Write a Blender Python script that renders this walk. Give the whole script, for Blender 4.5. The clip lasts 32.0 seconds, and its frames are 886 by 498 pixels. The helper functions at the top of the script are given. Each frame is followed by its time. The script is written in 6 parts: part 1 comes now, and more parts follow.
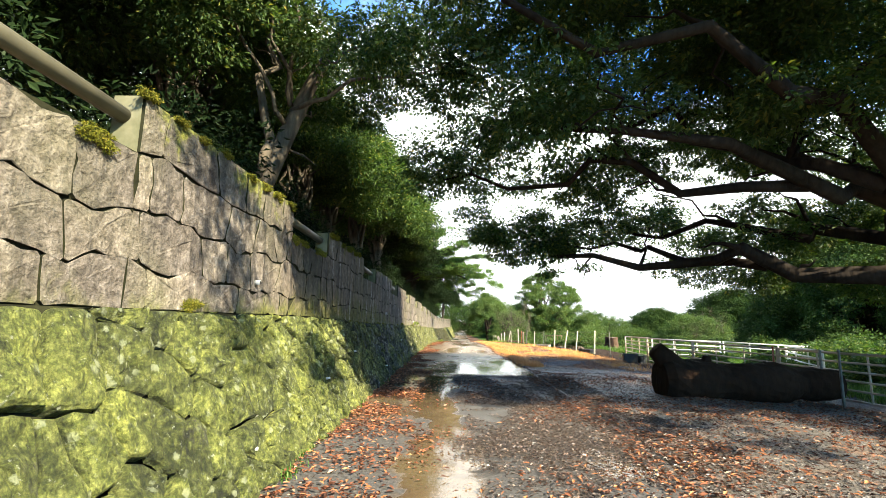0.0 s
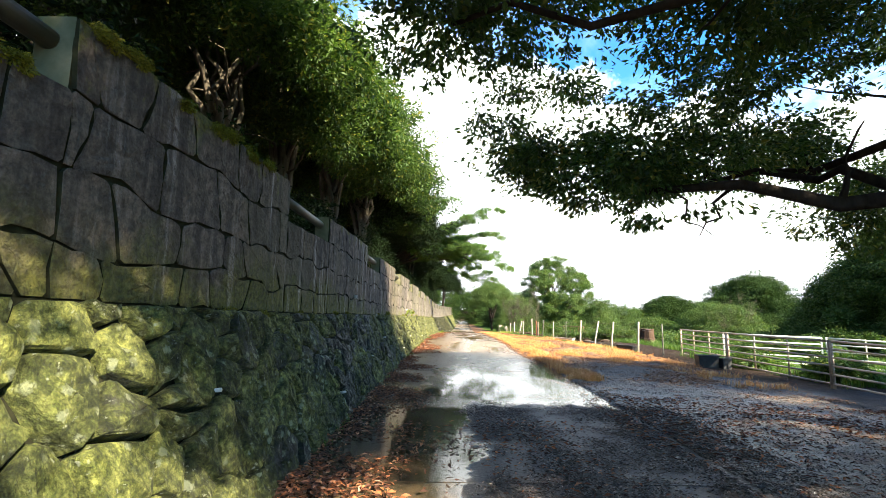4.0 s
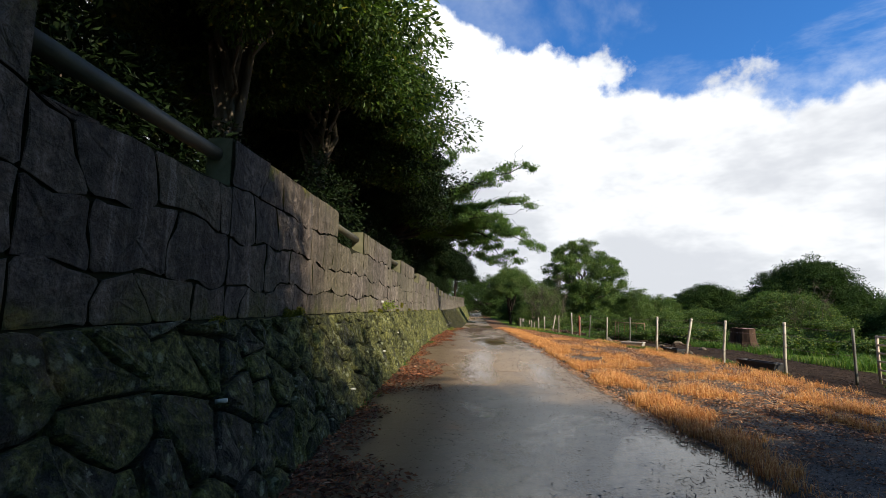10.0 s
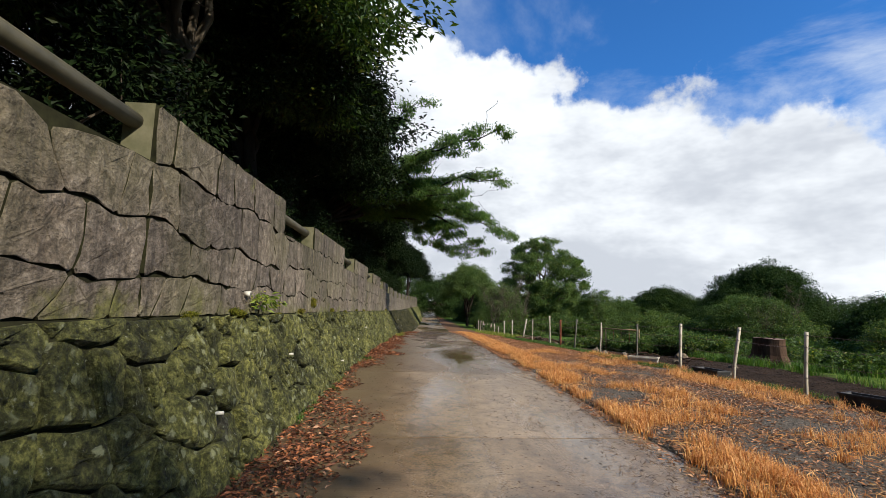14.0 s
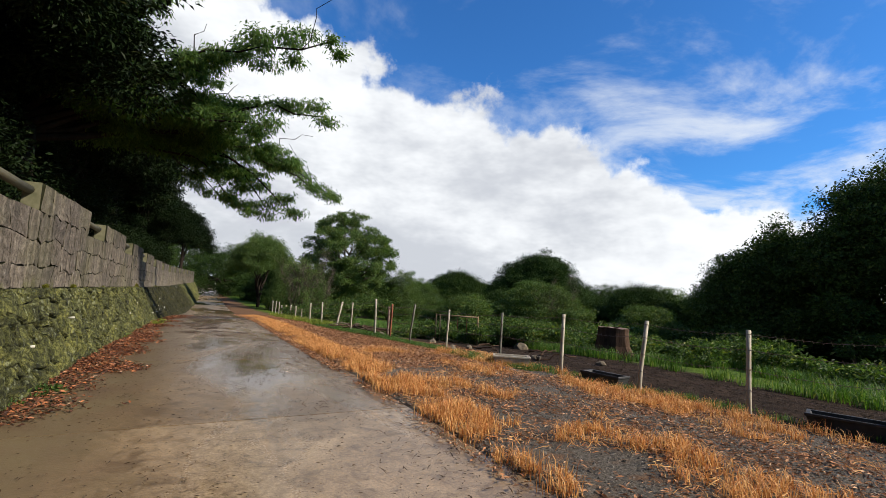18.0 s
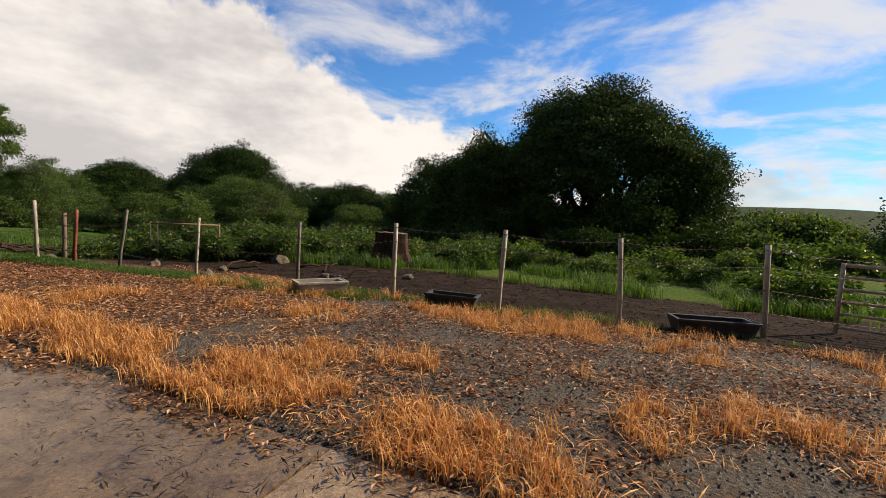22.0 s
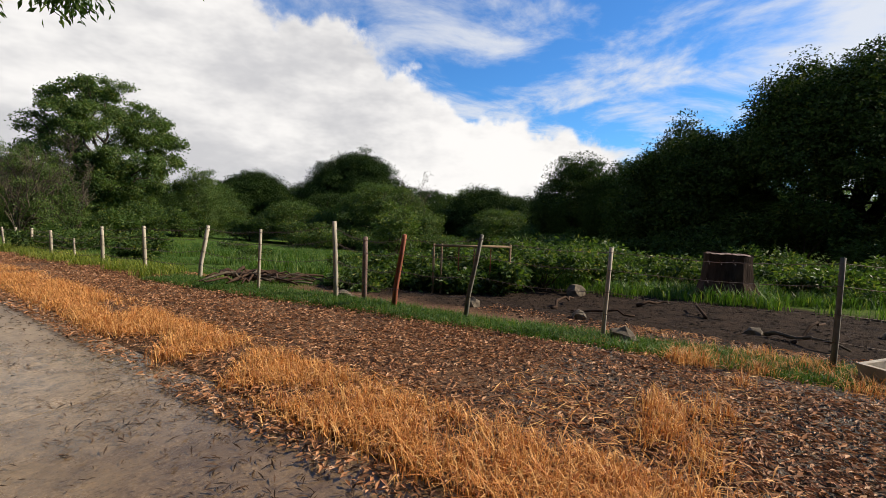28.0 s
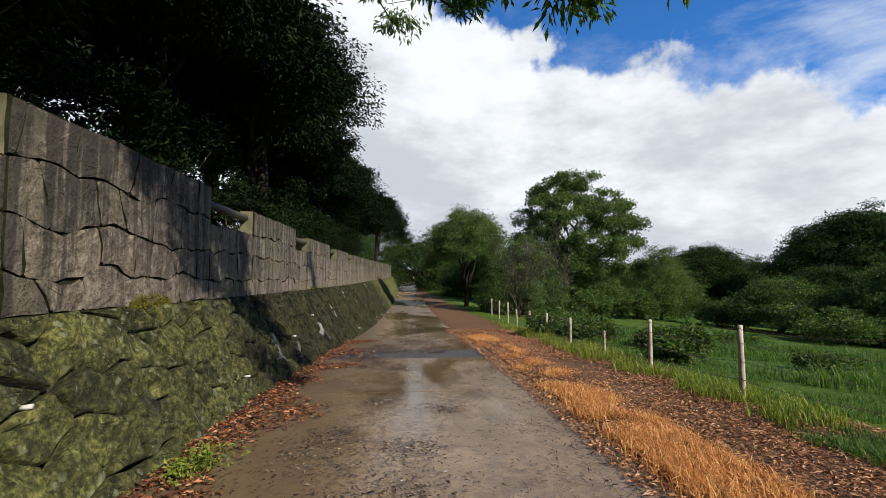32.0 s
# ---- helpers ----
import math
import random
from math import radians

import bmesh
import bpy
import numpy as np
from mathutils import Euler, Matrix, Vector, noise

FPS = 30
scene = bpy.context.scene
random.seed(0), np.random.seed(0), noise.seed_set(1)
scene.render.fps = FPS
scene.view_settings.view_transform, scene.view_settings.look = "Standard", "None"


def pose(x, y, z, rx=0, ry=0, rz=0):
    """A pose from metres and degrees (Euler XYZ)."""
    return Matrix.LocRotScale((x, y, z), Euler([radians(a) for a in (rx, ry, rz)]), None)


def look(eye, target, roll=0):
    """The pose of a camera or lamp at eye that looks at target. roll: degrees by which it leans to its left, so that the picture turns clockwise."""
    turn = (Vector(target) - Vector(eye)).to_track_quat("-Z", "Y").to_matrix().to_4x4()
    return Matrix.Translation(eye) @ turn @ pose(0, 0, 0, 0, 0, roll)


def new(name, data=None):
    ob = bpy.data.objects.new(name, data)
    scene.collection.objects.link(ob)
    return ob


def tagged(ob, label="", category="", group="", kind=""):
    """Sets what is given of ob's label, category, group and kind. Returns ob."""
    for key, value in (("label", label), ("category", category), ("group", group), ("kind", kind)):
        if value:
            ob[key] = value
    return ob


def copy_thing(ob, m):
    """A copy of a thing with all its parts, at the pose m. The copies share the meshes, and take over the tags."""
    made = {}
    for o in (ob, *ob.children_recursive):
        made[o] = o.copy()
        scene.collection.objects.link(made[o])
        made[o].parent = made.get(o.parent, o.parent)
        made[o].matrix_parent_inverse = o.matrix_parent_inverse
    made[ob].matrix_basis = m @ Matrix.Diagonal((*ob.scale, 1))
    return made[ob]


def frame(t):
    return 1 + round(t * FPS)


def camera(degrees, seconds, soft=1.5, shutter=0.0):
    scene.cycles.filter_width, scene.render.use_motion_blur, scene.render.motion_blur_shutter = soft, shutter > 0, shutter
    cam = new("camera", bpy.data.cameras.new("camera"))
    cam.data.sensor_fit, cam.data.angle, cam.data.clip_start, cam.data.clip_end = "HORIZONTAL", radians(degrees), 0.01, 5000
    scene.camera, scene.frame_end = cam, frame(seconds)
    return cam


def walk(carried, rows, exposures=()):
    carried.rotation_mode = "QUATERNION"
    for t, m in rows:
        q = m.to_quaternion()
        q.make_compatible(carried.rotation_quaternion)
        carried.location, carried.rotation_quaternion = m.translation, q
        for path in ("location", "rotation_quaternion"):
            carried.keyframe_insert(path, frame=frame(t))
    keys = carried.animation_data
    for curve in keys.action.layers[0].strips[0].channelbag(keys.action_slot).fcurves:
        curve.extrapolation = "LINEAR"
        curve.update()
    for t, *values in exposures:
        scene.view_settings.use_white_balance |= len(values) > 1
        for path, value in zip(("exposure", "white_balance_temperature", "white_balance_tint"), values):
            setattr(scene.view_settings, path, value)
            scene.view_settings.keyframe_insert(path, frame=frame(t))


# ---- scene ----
cam = camera(87.1, 32.0, 0.55)
PATH = [
    (0, (0.000, 0.000, 1.500), (-0.000, 1.975, 1.816), 0.7),
    (0.5, (-0.032, 0.800, 1.500), (-0.023, 2.774, 1.823), 0.8),
    (1, (-0.032, 1.568, 1.500), (-0.012, 3.544, 1.809), 0.8),
    (1.5, (-0.064, 2.368, 1.500), (-0.054, 4.345, 1.799), 0.8),
    (2, (-0.064, 3.136, 1.500), (-0.058, 5.114, 1.796), 0.8),
    (2.5, (-0.064, 3.872, 1.500), (-0.058, 5.851, 1.789), 0.8),
    (3, (-0.064, 4.672, 1.500), (-0.047, 6.651, 1.785), 0.8),
    (3.5, (-0.096, 5.408, 1.532), (-0.086, 7.389, 1.810), 0.8),
    (5.5, (0.032, 8.352, 1.532), (0.005, 10.339, 1.755), 0.8),
    (6, (0.064, 9.088, 1.532), (0.030, 11.077, 1.741), 0.8),
    (6.5, (0.064, 9.824, 1.564), (0.026, 11.814, 1.763), 0.8),
    (7, (0.032, 10.592, 1.564), (-0.006, 12.581, 1.766), 0.8),
    (7.5, (0.064, 11.296, 1.596), (0.030, 13.285, 1.798), 0.8),
    (8, (0.032, 12.032, 1.596), (-0.006, 14.021, 1.802), 0.8),
    (8.5, (0.096, 12.768, 1.596), (0.058, 14.757, 1.798), 0.8),
    (9, (0.096, 13.568, 1.596), (0.048, 15.556, 1.805), 0.7),
    (9.5, (0.128, 14.304, 1.596), (0.077, 16.291, 1.815), 0.7),
    (10, (0.128, 15.072, 1.596), (0.073, 17.058, 1.822), 0.8),
    (10.5, (0.128, 15.808, 1.564), (0.093, 17.794, 1.794), 0.9),
    (11, (0.128, 16.576, 1.564), (0.117, 18.563, 1.790), 1.0),
    (11.5, (0.160, 17.280, 1.564), (0.159, 19.269, 1.776), 1.1),
    (12, (0.128, 18.016, 1.532), (0.155, 20.004, 1.748), 1.1),
    (12.5, (0.128, 18.688, 1.532), (0.224, 20.674, 1.751), 1.3),
    (13, (0.160, 19.392, 1.532), (0.314, 21.374, 1.751), 1.5),
    (13.5, (0.192, 20.064, 1.532), (0.338, 22.046, 1.755), 1.6),
    (15.5, (0.288, 22.752, 1.532), (0.426, 24.730, 1.793), 1.5),
    (16, (0.352, 23.392, 1.500), (0.531, 25.366, 1.764), 1.6),
    (16.5, (0.352, 24.064, 1.500), (0.634, 26.027, 1.757), 1.8),
    (17, (0.416, 24.704, 1.500), (0.879, 26.632, 1.757), 2.2),
    (17.5, (0.480, 25.312, 1.500), (1.185, 27.169, 1.730), 2.6),
    (18, (0.512, 25.856, 1.500), (1.472, 27.601, 1.681), 3.1),
    (18.5, (0.608, 26.368, 1.468), (1.820, 27.954, 1.590), 3.5),
    (19, (0.672, 26.816, 1.468), (2.115, 28.200, 1.527), 3.7),
    (19.5, (0.736, 27.264, 1.468), (2.326, 28.477, 1.485), 3.8),
    (20, (0.864, 27.744, 1.468), (2.544, 28.828, 1.437), 3.8),
    (20.5, (0.896, 28.256, 1.468), (2.646, 29.220, 1.388), 3.7),
    (21, (0.928, 28.736, 1.436), (2.717, 29.623, 1.314), 3.7),
    (21.5, (0.960, 29.248, 1.436), (2.764, 30.098, 1.283), 3.4),
    (22, (0.992, 29.792, 1.468), (2.819, 30.586, 1.287), 3.3),
    (22.5, (1.056, 30.304, 1.436), (2.909, 31.028, 1.227), 3.3),
    (23, (1.056, 30.848, 1.436), (2.935, 31.492, 1.200), 3.2),
    (23.5, (1.056, 31.392, 1.436), (2.959, 31.956, 1.189), 3.2),
    (24, (1.120, 31.904, 1.468), (3.045, 32.384, 1.214), 3.1),
    (26.5, (1.430, 34.414, 1.421), (3.399, 34.695, 1.203), 3.1),
    (27, (1.388, 35.010, 1.433), (3.313, 35.509, 1.215), 3.0),
    (27.5, (1.359, 35.629, 1.415), (3.179, 36.432, 1.212), 2.6),
    (28, (1.363, 36.270, 1.441), (3.014, 37.382, 1.250), 2.2),
    (28.5, (1.317, 36.941, 1.466), (2.739, 38.338, 1.299), 1.8),
    (29, (1.305, 37.593, 1.470), (2.476, 39.209, 1.348), 1.4),
    (29.5, (1.253, 38.262, 1.488), (2.144, 40.051, 1.422), 1.0),
    (30, (1.283, 38.928, 1.477), (1.941, 40.816, 1.465), 0.6),
    (30.5, (1.280, 39.611, 1.465), (1.762, 41.552, 1.505), 0.3),
    (31, (1.339, 40.332, 1.423), (1.711, 42.296, 1.501), 0.4),
    (31.5, (1.380, 41.022, 1.419), (1.666, 43.000, 1.510), 0.3),
    (32, (1.409, 41.739, 1.392), (1.641, 43.723, 1.497), 0.3),
]
walk(cam, [(t, look(eye, target, roll)) for t, eye, target, roll in PATH],
     [(0.0, 2.6, 6500, 2), (3.0, 2.75, 6500, 3), (5.5, 2.5, 6500, 7), (7.0, 2.1, 6500, 8), (8.0, 1.6, 6450, 9), (9.0, 1.2, 6400, 9), (11.0, 0.85, 6250, 8), (13.0, 0.8, 6100, 8), (17.0, 0.75, 6100, 8), (19.0, 0.72, 6500, 10),
      (22.0, 0.62, 7200, 13), (24.0, 0.58, 7400, 14), (27.0, 0.58, 6950, 12), (28.5, 0.7, 6550, 10), (30.0, 0.7, 6350, 10), (32.0, 0.7, 6150, 9)])

# ---- sky and sun ----
SUN_EL, SUN_AZ = 34.0, 134.0     # azimuth in degrees to the right of the road's direction
sun_way = Vector((math.sin(radians(SUN_AZ)) * math.cos(radians(SUN_EL)), math.cos(radians(SUN_AZ)) * math.cos(radians(SUN_EL)), math.sin(radians(SUN_EL))))


class Nodes:
    """A node tree with short ways to add nodes."""

    def __init__(self, tree):
        self.tree = tree
        tree.nodes.clear()

    def add(self, kind, props=None, **ins):
        n = self.tree.nodes.new(kind)
        for k, v in (props or {}).items():
            setattr(n, k, v)
        for k, v in ins.items():
            self.set(n, k, v)
        return n

    def set(self, n, k, v):
        key = int(k[1:]) if k[0] == "i" and k[1:].isdigit() else k.replace("_", " ")
        sock = n.inputs[key]
        if isinstance(v, bpy.types.NodeSocket):
            self.tree.links.new(v, sock)
        elif isinstance(v, bpy.types.Node):
            self.tree.links.new(v.outputs[0], sock)
        else:
            if sock.type == "RGBA" and len(v) == 3:
                v = (*v, 1)
            sock.default_value = v

    def math(self, op, a, b=0.0, c=0.0, clamp=False):
        return self.add("ShaderNodeMath", {"operation": op, "use_clamp": clamp}, i0=a, i1=b, i2=c).outputs[0]

    def step(self, v, lo, hi, a=0.0, b=1.0):
        n = self.add("ShaderNodeMapRange", {"interpolation_type": "SMOOTHSTEP"})
        for k, x in zip(("Value", "From Min", "From Max", "To Min", "To Max"), (v, lo, hi, a, b)):
            self.set(n, k, x)
        return n.outputs[0]

    def noise(self, scale, detail=4.0, rough=0.55, co=None, distort=0.0, out=0):
        n = self.add("ShaderNodeTexNoise", None, Scale=scale, Detail=detail, Roughness=rough, Distortion=distort)
        if co is not None:
            self.set(n, "Vector", co)
        return n.outputs[out]

    def ramp(self, fac, stops, mode="LINEAR"):
        n = self.add("ShaderNodeValToRGB")
        n.color_ramp.interpolation = mode
        els = n.color_ramp.elements
        while len(els) < len(stops):
            els.new(0.5)
        for e, (p, c) in zip(els, stops):
            e.position, e.color = p, (*c, 1)
        self.set(n, "Fac", fac)
        return n.outputs[0]

    def mix(self, fac, a, b, mode="MIX"):
        n = self.add("ShaderNodeMix", {"data_type": "RGBA", "blend_type": mode})
        for k, v in ((0, fac), (6, a), (7, b)):
            self.set(n, "i%d" % k, v)
        return n.outputs[2]

    def scaled(self, co, s):
        return self.add("ShaderNodeVectorMath", {"operation": "MULTIPLY"}, i0=co, i1=s).outputs[0]


world = bpy.data.worlds.new("sky")
scene.world = world
world.use_nodes = True
W = Nodes(world.node_tree)
sky = W.add("ShaderNodeTexSky", {"sky_type": "NISHITA", "sun_disc": False, "sun_elevation": radians(SUN_EL), "sun_rotation": radians(SUN_AZ),
                                 "air_density": 1.0, "dust_density": 0.4, "ozone_density": 2.5})
way = W.add("ShaderNodeTexCoord").outputs["Generated"]
sep = W.add("ShaderNodeSeparateXYZ", None, Vector=way)
el = W.math("DEGREES", W.math("ARCSINE", sep.outputs[2]))
az = W.math("DEGREES", W.math("ARCTAN2", sep.outputs[0], sep.outputs[1]))
# the edge of the cumulus bank falls from the road's end towards the right
edge = W.add("ShaderNodeMapRange", {"clamp": True}, Value=az)
for k, v in zip(("From Min", "From Max", "To Min", "To Max"), (-5.0, 80.0, 36.0, 5.0)):
    W.set(edge, k, v)
puff = W.noise(7.0, 6.0, 0.55, way)
big = W.noise(2.6, 3.0, 0.5, way)
d = W.math("SUBTRACT", edge.outputs[0], el)
d = W.math("ADD", d, W.math("MULTIPLY", W.math("SUBTRACT", puff, 0.5), 20.0))
front = W.math("MULTIPLY", W.step(az, 85.0, 130.0, 1.0, 0.0), W.step(az, -130.0, -85.0))
bank = W.math("MULTIPLY", W.step(d, 0.0, 2.2), front)
# thin cloud high on the right
flat = W.add("ShaderNodeCombineXYZ", None, X=W.math("DIVIDE", sep.outputs[0], W.math("ADD", sep.outputs[2], 0.12)), Y=W.math("DIVIDE", sep.outputs[1], W.math("ADD", sep.outputs[2], 0.12)))
veil = W.noise(1.3, 7.0, 0.6, flat.outputs[0], 0.4)
high = W.math("MULTIPLY", W.step(veil, 0.43, 0.66), W.math("MULTIPLY", W.step(az, 18.0, 70.0, 0.4, 1.0), W.step(az, 115.0, 150.0, 1.0, 0.3)))
grey = W.step(W.math("ADD", W.noise(3.2, 5.0, 0.6, W.scaled(way, (1, 1, 2.2))), W.math("MULTIPLY", d, 0.006)), 0.42, 0.72)
cloud = W.mix(grey, (1.25, 1.24, 1.23), (0.78, 0.79, 0.83))
blue = W.mix(1.0, sky.outputs[0], (0.056, 0.126, 0.2), "MULTIPLY")
thin = W.mix(W.math("MULTIPLY", high, 0.85), blue, (1.05, 1.08, 1.12))
total = W.mix(bank, thin, cloud)
W.add("ShaderNodeOutputWorld", None, Surface=W.add("ShaderNodeBackground", None, Color=total, Strength=0.5).outputs[0])

sun = new("sun", bpy.data.lights.new("sun", "SUN"))
sun.data.energy, sun.data.angle, sun.data.color = 5.0, radians(0.6), (1.0, 0.87, 0.69)
sun.matrix_world = look(sun_way * 60, (0, 0, 0))

# ---- materials ----


def material(name):
    m = bpy.data.materials.new(name)
    m.use_nodes = True
    return m, Nodes(m.node_tree)


def finish(n, base, rough=0.8, bump=None, strength=0.3, dist=0.02, metal=0.0, spec=0.5):
    b = n.add("ShaderNodeBsdfPrincipled", None, Base_Color=base, Roughness=rough, Metallic=metal)
    n.set(b, "Specular IOR Level", spec)
    if bump is not None:
        n.set(b, "Normal", n.add("ShaderNodeBump", None, Strength=strength, Distance=dist, Height=bump).outputs[0])
    n.add("ShaderNodeOutputMaterial", None, Surface=b.outputs[0])
    return b


def simple(name, dark, light, rough=0.8, scale=8.0, strength=0.3, metal=0.0, stretch=(1, 1, 1), dist=0.01, spec=0.4):
    m, n = material(name)
    co = n.add("ShaderNodeTexCoord").outputs["Object"]
    co = n.scaled(co, stretch)
    a, b = n.noise(scale, 5.0, 0.6, co), n.noise(scale * 0.17, 3.0, 0.5, co)
    c = n.ramp(n.math("ADD", n.math("MULTIPLY", a, 0.6), n.math("MULTIPLY", b, 0.4)), [(0.3, dark), (0.7, light)])
    finish(n, c, rough, a, strength, dist, metal, spec)
    return m


def leafy(name, dark, light, warm, share=0.12, through_light=0.35, spec=0.2):
    """Leaves of many tints, partly letting light through."""
    m, n = material(name)
    geo = n.add("ShaderNodeNewGeometry")
    r = geo.outputs["Random Per Island"]
    c = n.ramp(r, [(0.0, dark), (1.0 - share * 1.6, light), (1.0 - share, light), (1.0, warm)])
    patch = n.noise(0.5, 2.0, 0.5, geo.outputs["Position"])
    c = n.mix(n.step(patch, 0.3, 0.7, 0.0, 0.55), c, n.mix(1.0, c, (0.6, 0.75, 0.5), "MULTIPLY"))
    b = n.add("ShaderNodeBsdfPrincipled", None, Base_Color=c, Roughness=0.5)
    n.set(b, "Specular IOR Level", spec)
    t = n.add("ShaderNodeBsdfTranslucent", None, Color=n.mix(1.0, c, (1.5, 1.6, 0.7), "MULTIPLY"))
    mx = n.add("ShaderNodeMixShader", None, i0=through_light, i1=b.outputs[0], i2=t.outputs[0])
    n.add("ShaderNodeOutputMaterial", None, Surface=mx.outputs[0])
    return m


def bark(name, dark, light):
    return simple(name, dark, light, 0.9, 9.0, 0.8, 0.0, (1, 1, 0.25), 0.03, 0.08)


def island(name, stops, rough=0.8, through_light=0.0, spec=0.3):
    """Litter, straw, stones: one tint a piece."""
    m, n = material(name)
    r = n.add("ShaderNodeNewGeometry").outputs["Random Per Island"]
    c = n.ramp(r, stops)
    b = n.add("ShaderNodeBsdfPrincipled", None, Base_Color=c, Roughness=rough)
    n.set(b, "Specular IOR Level", spec)
    out = b.outputs[0]
    if through_light:
        t = n.add("ShaderNodeBsdfTranslucent", None, Color=c)
        out = n.add("ShaderNodeMixShader", None, i0=through_light, i1=out, i2=t.outputs[0]).outputs[0]
    n.add("ShaderNodeOutputMaterial", None, Surface=out)
    return m


def wall_upper_material():
    m, n = material("stamped_concrete")
    pos = n.add("ShaderNodeNewGeometry").outputs["Position"]
    rnd = n.add("ShaderNodeObjectInfo").outputs["Random"]
    chips = n.noise(11.0, 8.0, 0.68, pos, 0.3)
    chisel = n.add("ShaderNodeTexNoise", {"noise_type": "RIDGED_MULTIFRACTAL"}, Scale=4.5, Detail=5.0, Roughness=0.6, Vector=pos).outputs[0]
    drips = n.noise(3.0, 5.0, 0.6, n.scaled(pos, (1, 2.2, 0.16)))
    blot = n.noise(0.7, 3.0, 0.5, pos)
    c = n.ramp(chips, [(0.3, (0.032, 0.027, 0.021)), (0.5, (0.125, 0.107, 0.087)), (0.72, (0.245, 0.216, 0.184))])
    c = n.mix(n.step(drips, 0.46, 0.64, 0.0, 0.62), c, (0.035, 0.03, 0.027))
    c = n.mix(n.math("MULTIPLY", n.step(blot, 0.42, 0.66), 0.45), c, (0.105, 0.102, 0.055))
    c = n.mix(1.0, c, n.ramp(rnd, [(0, (0.7, 0.68, 0.68)), (1, (1.2, 1.16, 1.1))]), "MULTIPLY")
    c = n.mix(1.0, c, n.ramp(n.noise(50.0, 5.0, 0.7, pos), [(0.3, (0.55, 0.55, 0.55)), (0.5, (1.0, 1.0, 1.0)), (0.7, (1.35, 1.35, 1.35))]), "MULTIPLY")
    z = n.add("ShaderNodeSeparateXYZ", None, Vector=pos).outputs[2]
    top = n.math("ADD", z, n.math("MULTIPLY", n.math("SUBTRACT", n.noise(2.4, 5.0, 0.65, pos), 0.5), 2.2))
    c = n.mix(n.step(top, 3.0, 3.25, 0.0, 0.9), c, n.ramp(n.noise(20.0, 5.0, 0.7, pos), [(0.35, (0.05, 0.055, 0.01)), (0.65, (0.2, 0.2, 0.035))]))
    foot = n.math("ADD", z, n.math("MULTIPLY", n.math("SUBTRACT", n.noise(1.7, 5.0, 0.65, pos), 0.5), 1.6))
    foot = n.math("ADD", foot, n.step(n.add("ShaderNodeSeparateXYZ", None, Vector=pos).outputs[1], 12.0, 21.0, 0.0, 0.5))
    foot = n.math("ADD", foot, n.step(n.add("ShaderNodeSeparateXYZ", None, Vector=pos).outputs[1], 21.0, 55.0, 0.0, 0.85))
    foot = n.math("ADD", foot, n.step(n.add("ShaderNodeSeparateXYZ", None, Vector=pos).outputs[1], 4.5, 7.5, 0.4, 0.0))
    c = n.mix(n.step(foot, 1.65, 2.1, 0.85, 0.0), c, n.ramp(n.noise(20.0, 5.0, 0.7, pos), [(0.35, (0.035, 0.04, 0.008)), (0.65, (0.15, 0.155, 0.03))]))
    # rain water runs down one stretch in shiny streaks; its darkening also stands in for canopy shade
    along = n.math("ADD", n.add("ShaderNodeSeparateXYZ", None, Vector=pos).outputs[1], n.math("MULTIPLY", n.math("SUBTRACT", n.noise(0.8, 4.0, 0.6, n.scaled(pos, (1, 1, 0.4))), 0.5), 7.0))
    wet_shade = n.math("MULTIPLY", n.step(along, 5.5, 8.5), n.step(along, 19.0, 27.0, 1.0, 0.0))
    c = n.mix(n.math("MULTIPLY", wet_shade, 0.52), c, n.mix(1.0, c, (0.42, 0.34, 0.29), "MULTIPLY"))
    streak = n.step(n.noise(2.6, 4.0, 0.6, n.scaled(pos, (1, 2.4, 0.14))), 0.55, 0.66)
    wet = n.math("SUBTRACT", 0.88, n.math("MULTIPLY", n.math("MULTIPLY", wet_shade, streak), 0.5))
    # black grime runs down from the coping further along
    yy = n.add("ShaderNodeSeparateXYZ", None, Vector=pos).outputs[1]
    below = n.math("SUBTRACT", n.math("SUBTRACT", 3.45, n.math("MULTIPLY", yy, 0.0187)), z)
    run = n.math("SUBTRACT", n.noise(4.2, 4.0, 0.6, n.scaled(pos, (1, 2.0, 0.07))), n.math("MULTIPLY", below, 0.11))
    c = n.mix(n.math("MULTIPLY", n.step(run, 0.4, 0.5), n.step(yy, 38.0, 46.0, 0.3, 0.75)), c, (0.022, 0.02, 0.018))
    relief = n.math("ADD", n.math("ADD", n.math("MULTIPLY", chips, 0.5), n.math("MULTIPLY", chisel, 0.22)), n.math("MULTIPLY", n.noise(30.0, 4.0, 0.6, pos), 0.25))
    finish(n, c, wet, relief, 1.0, 0.09, 0.0, 0.2)
    return m


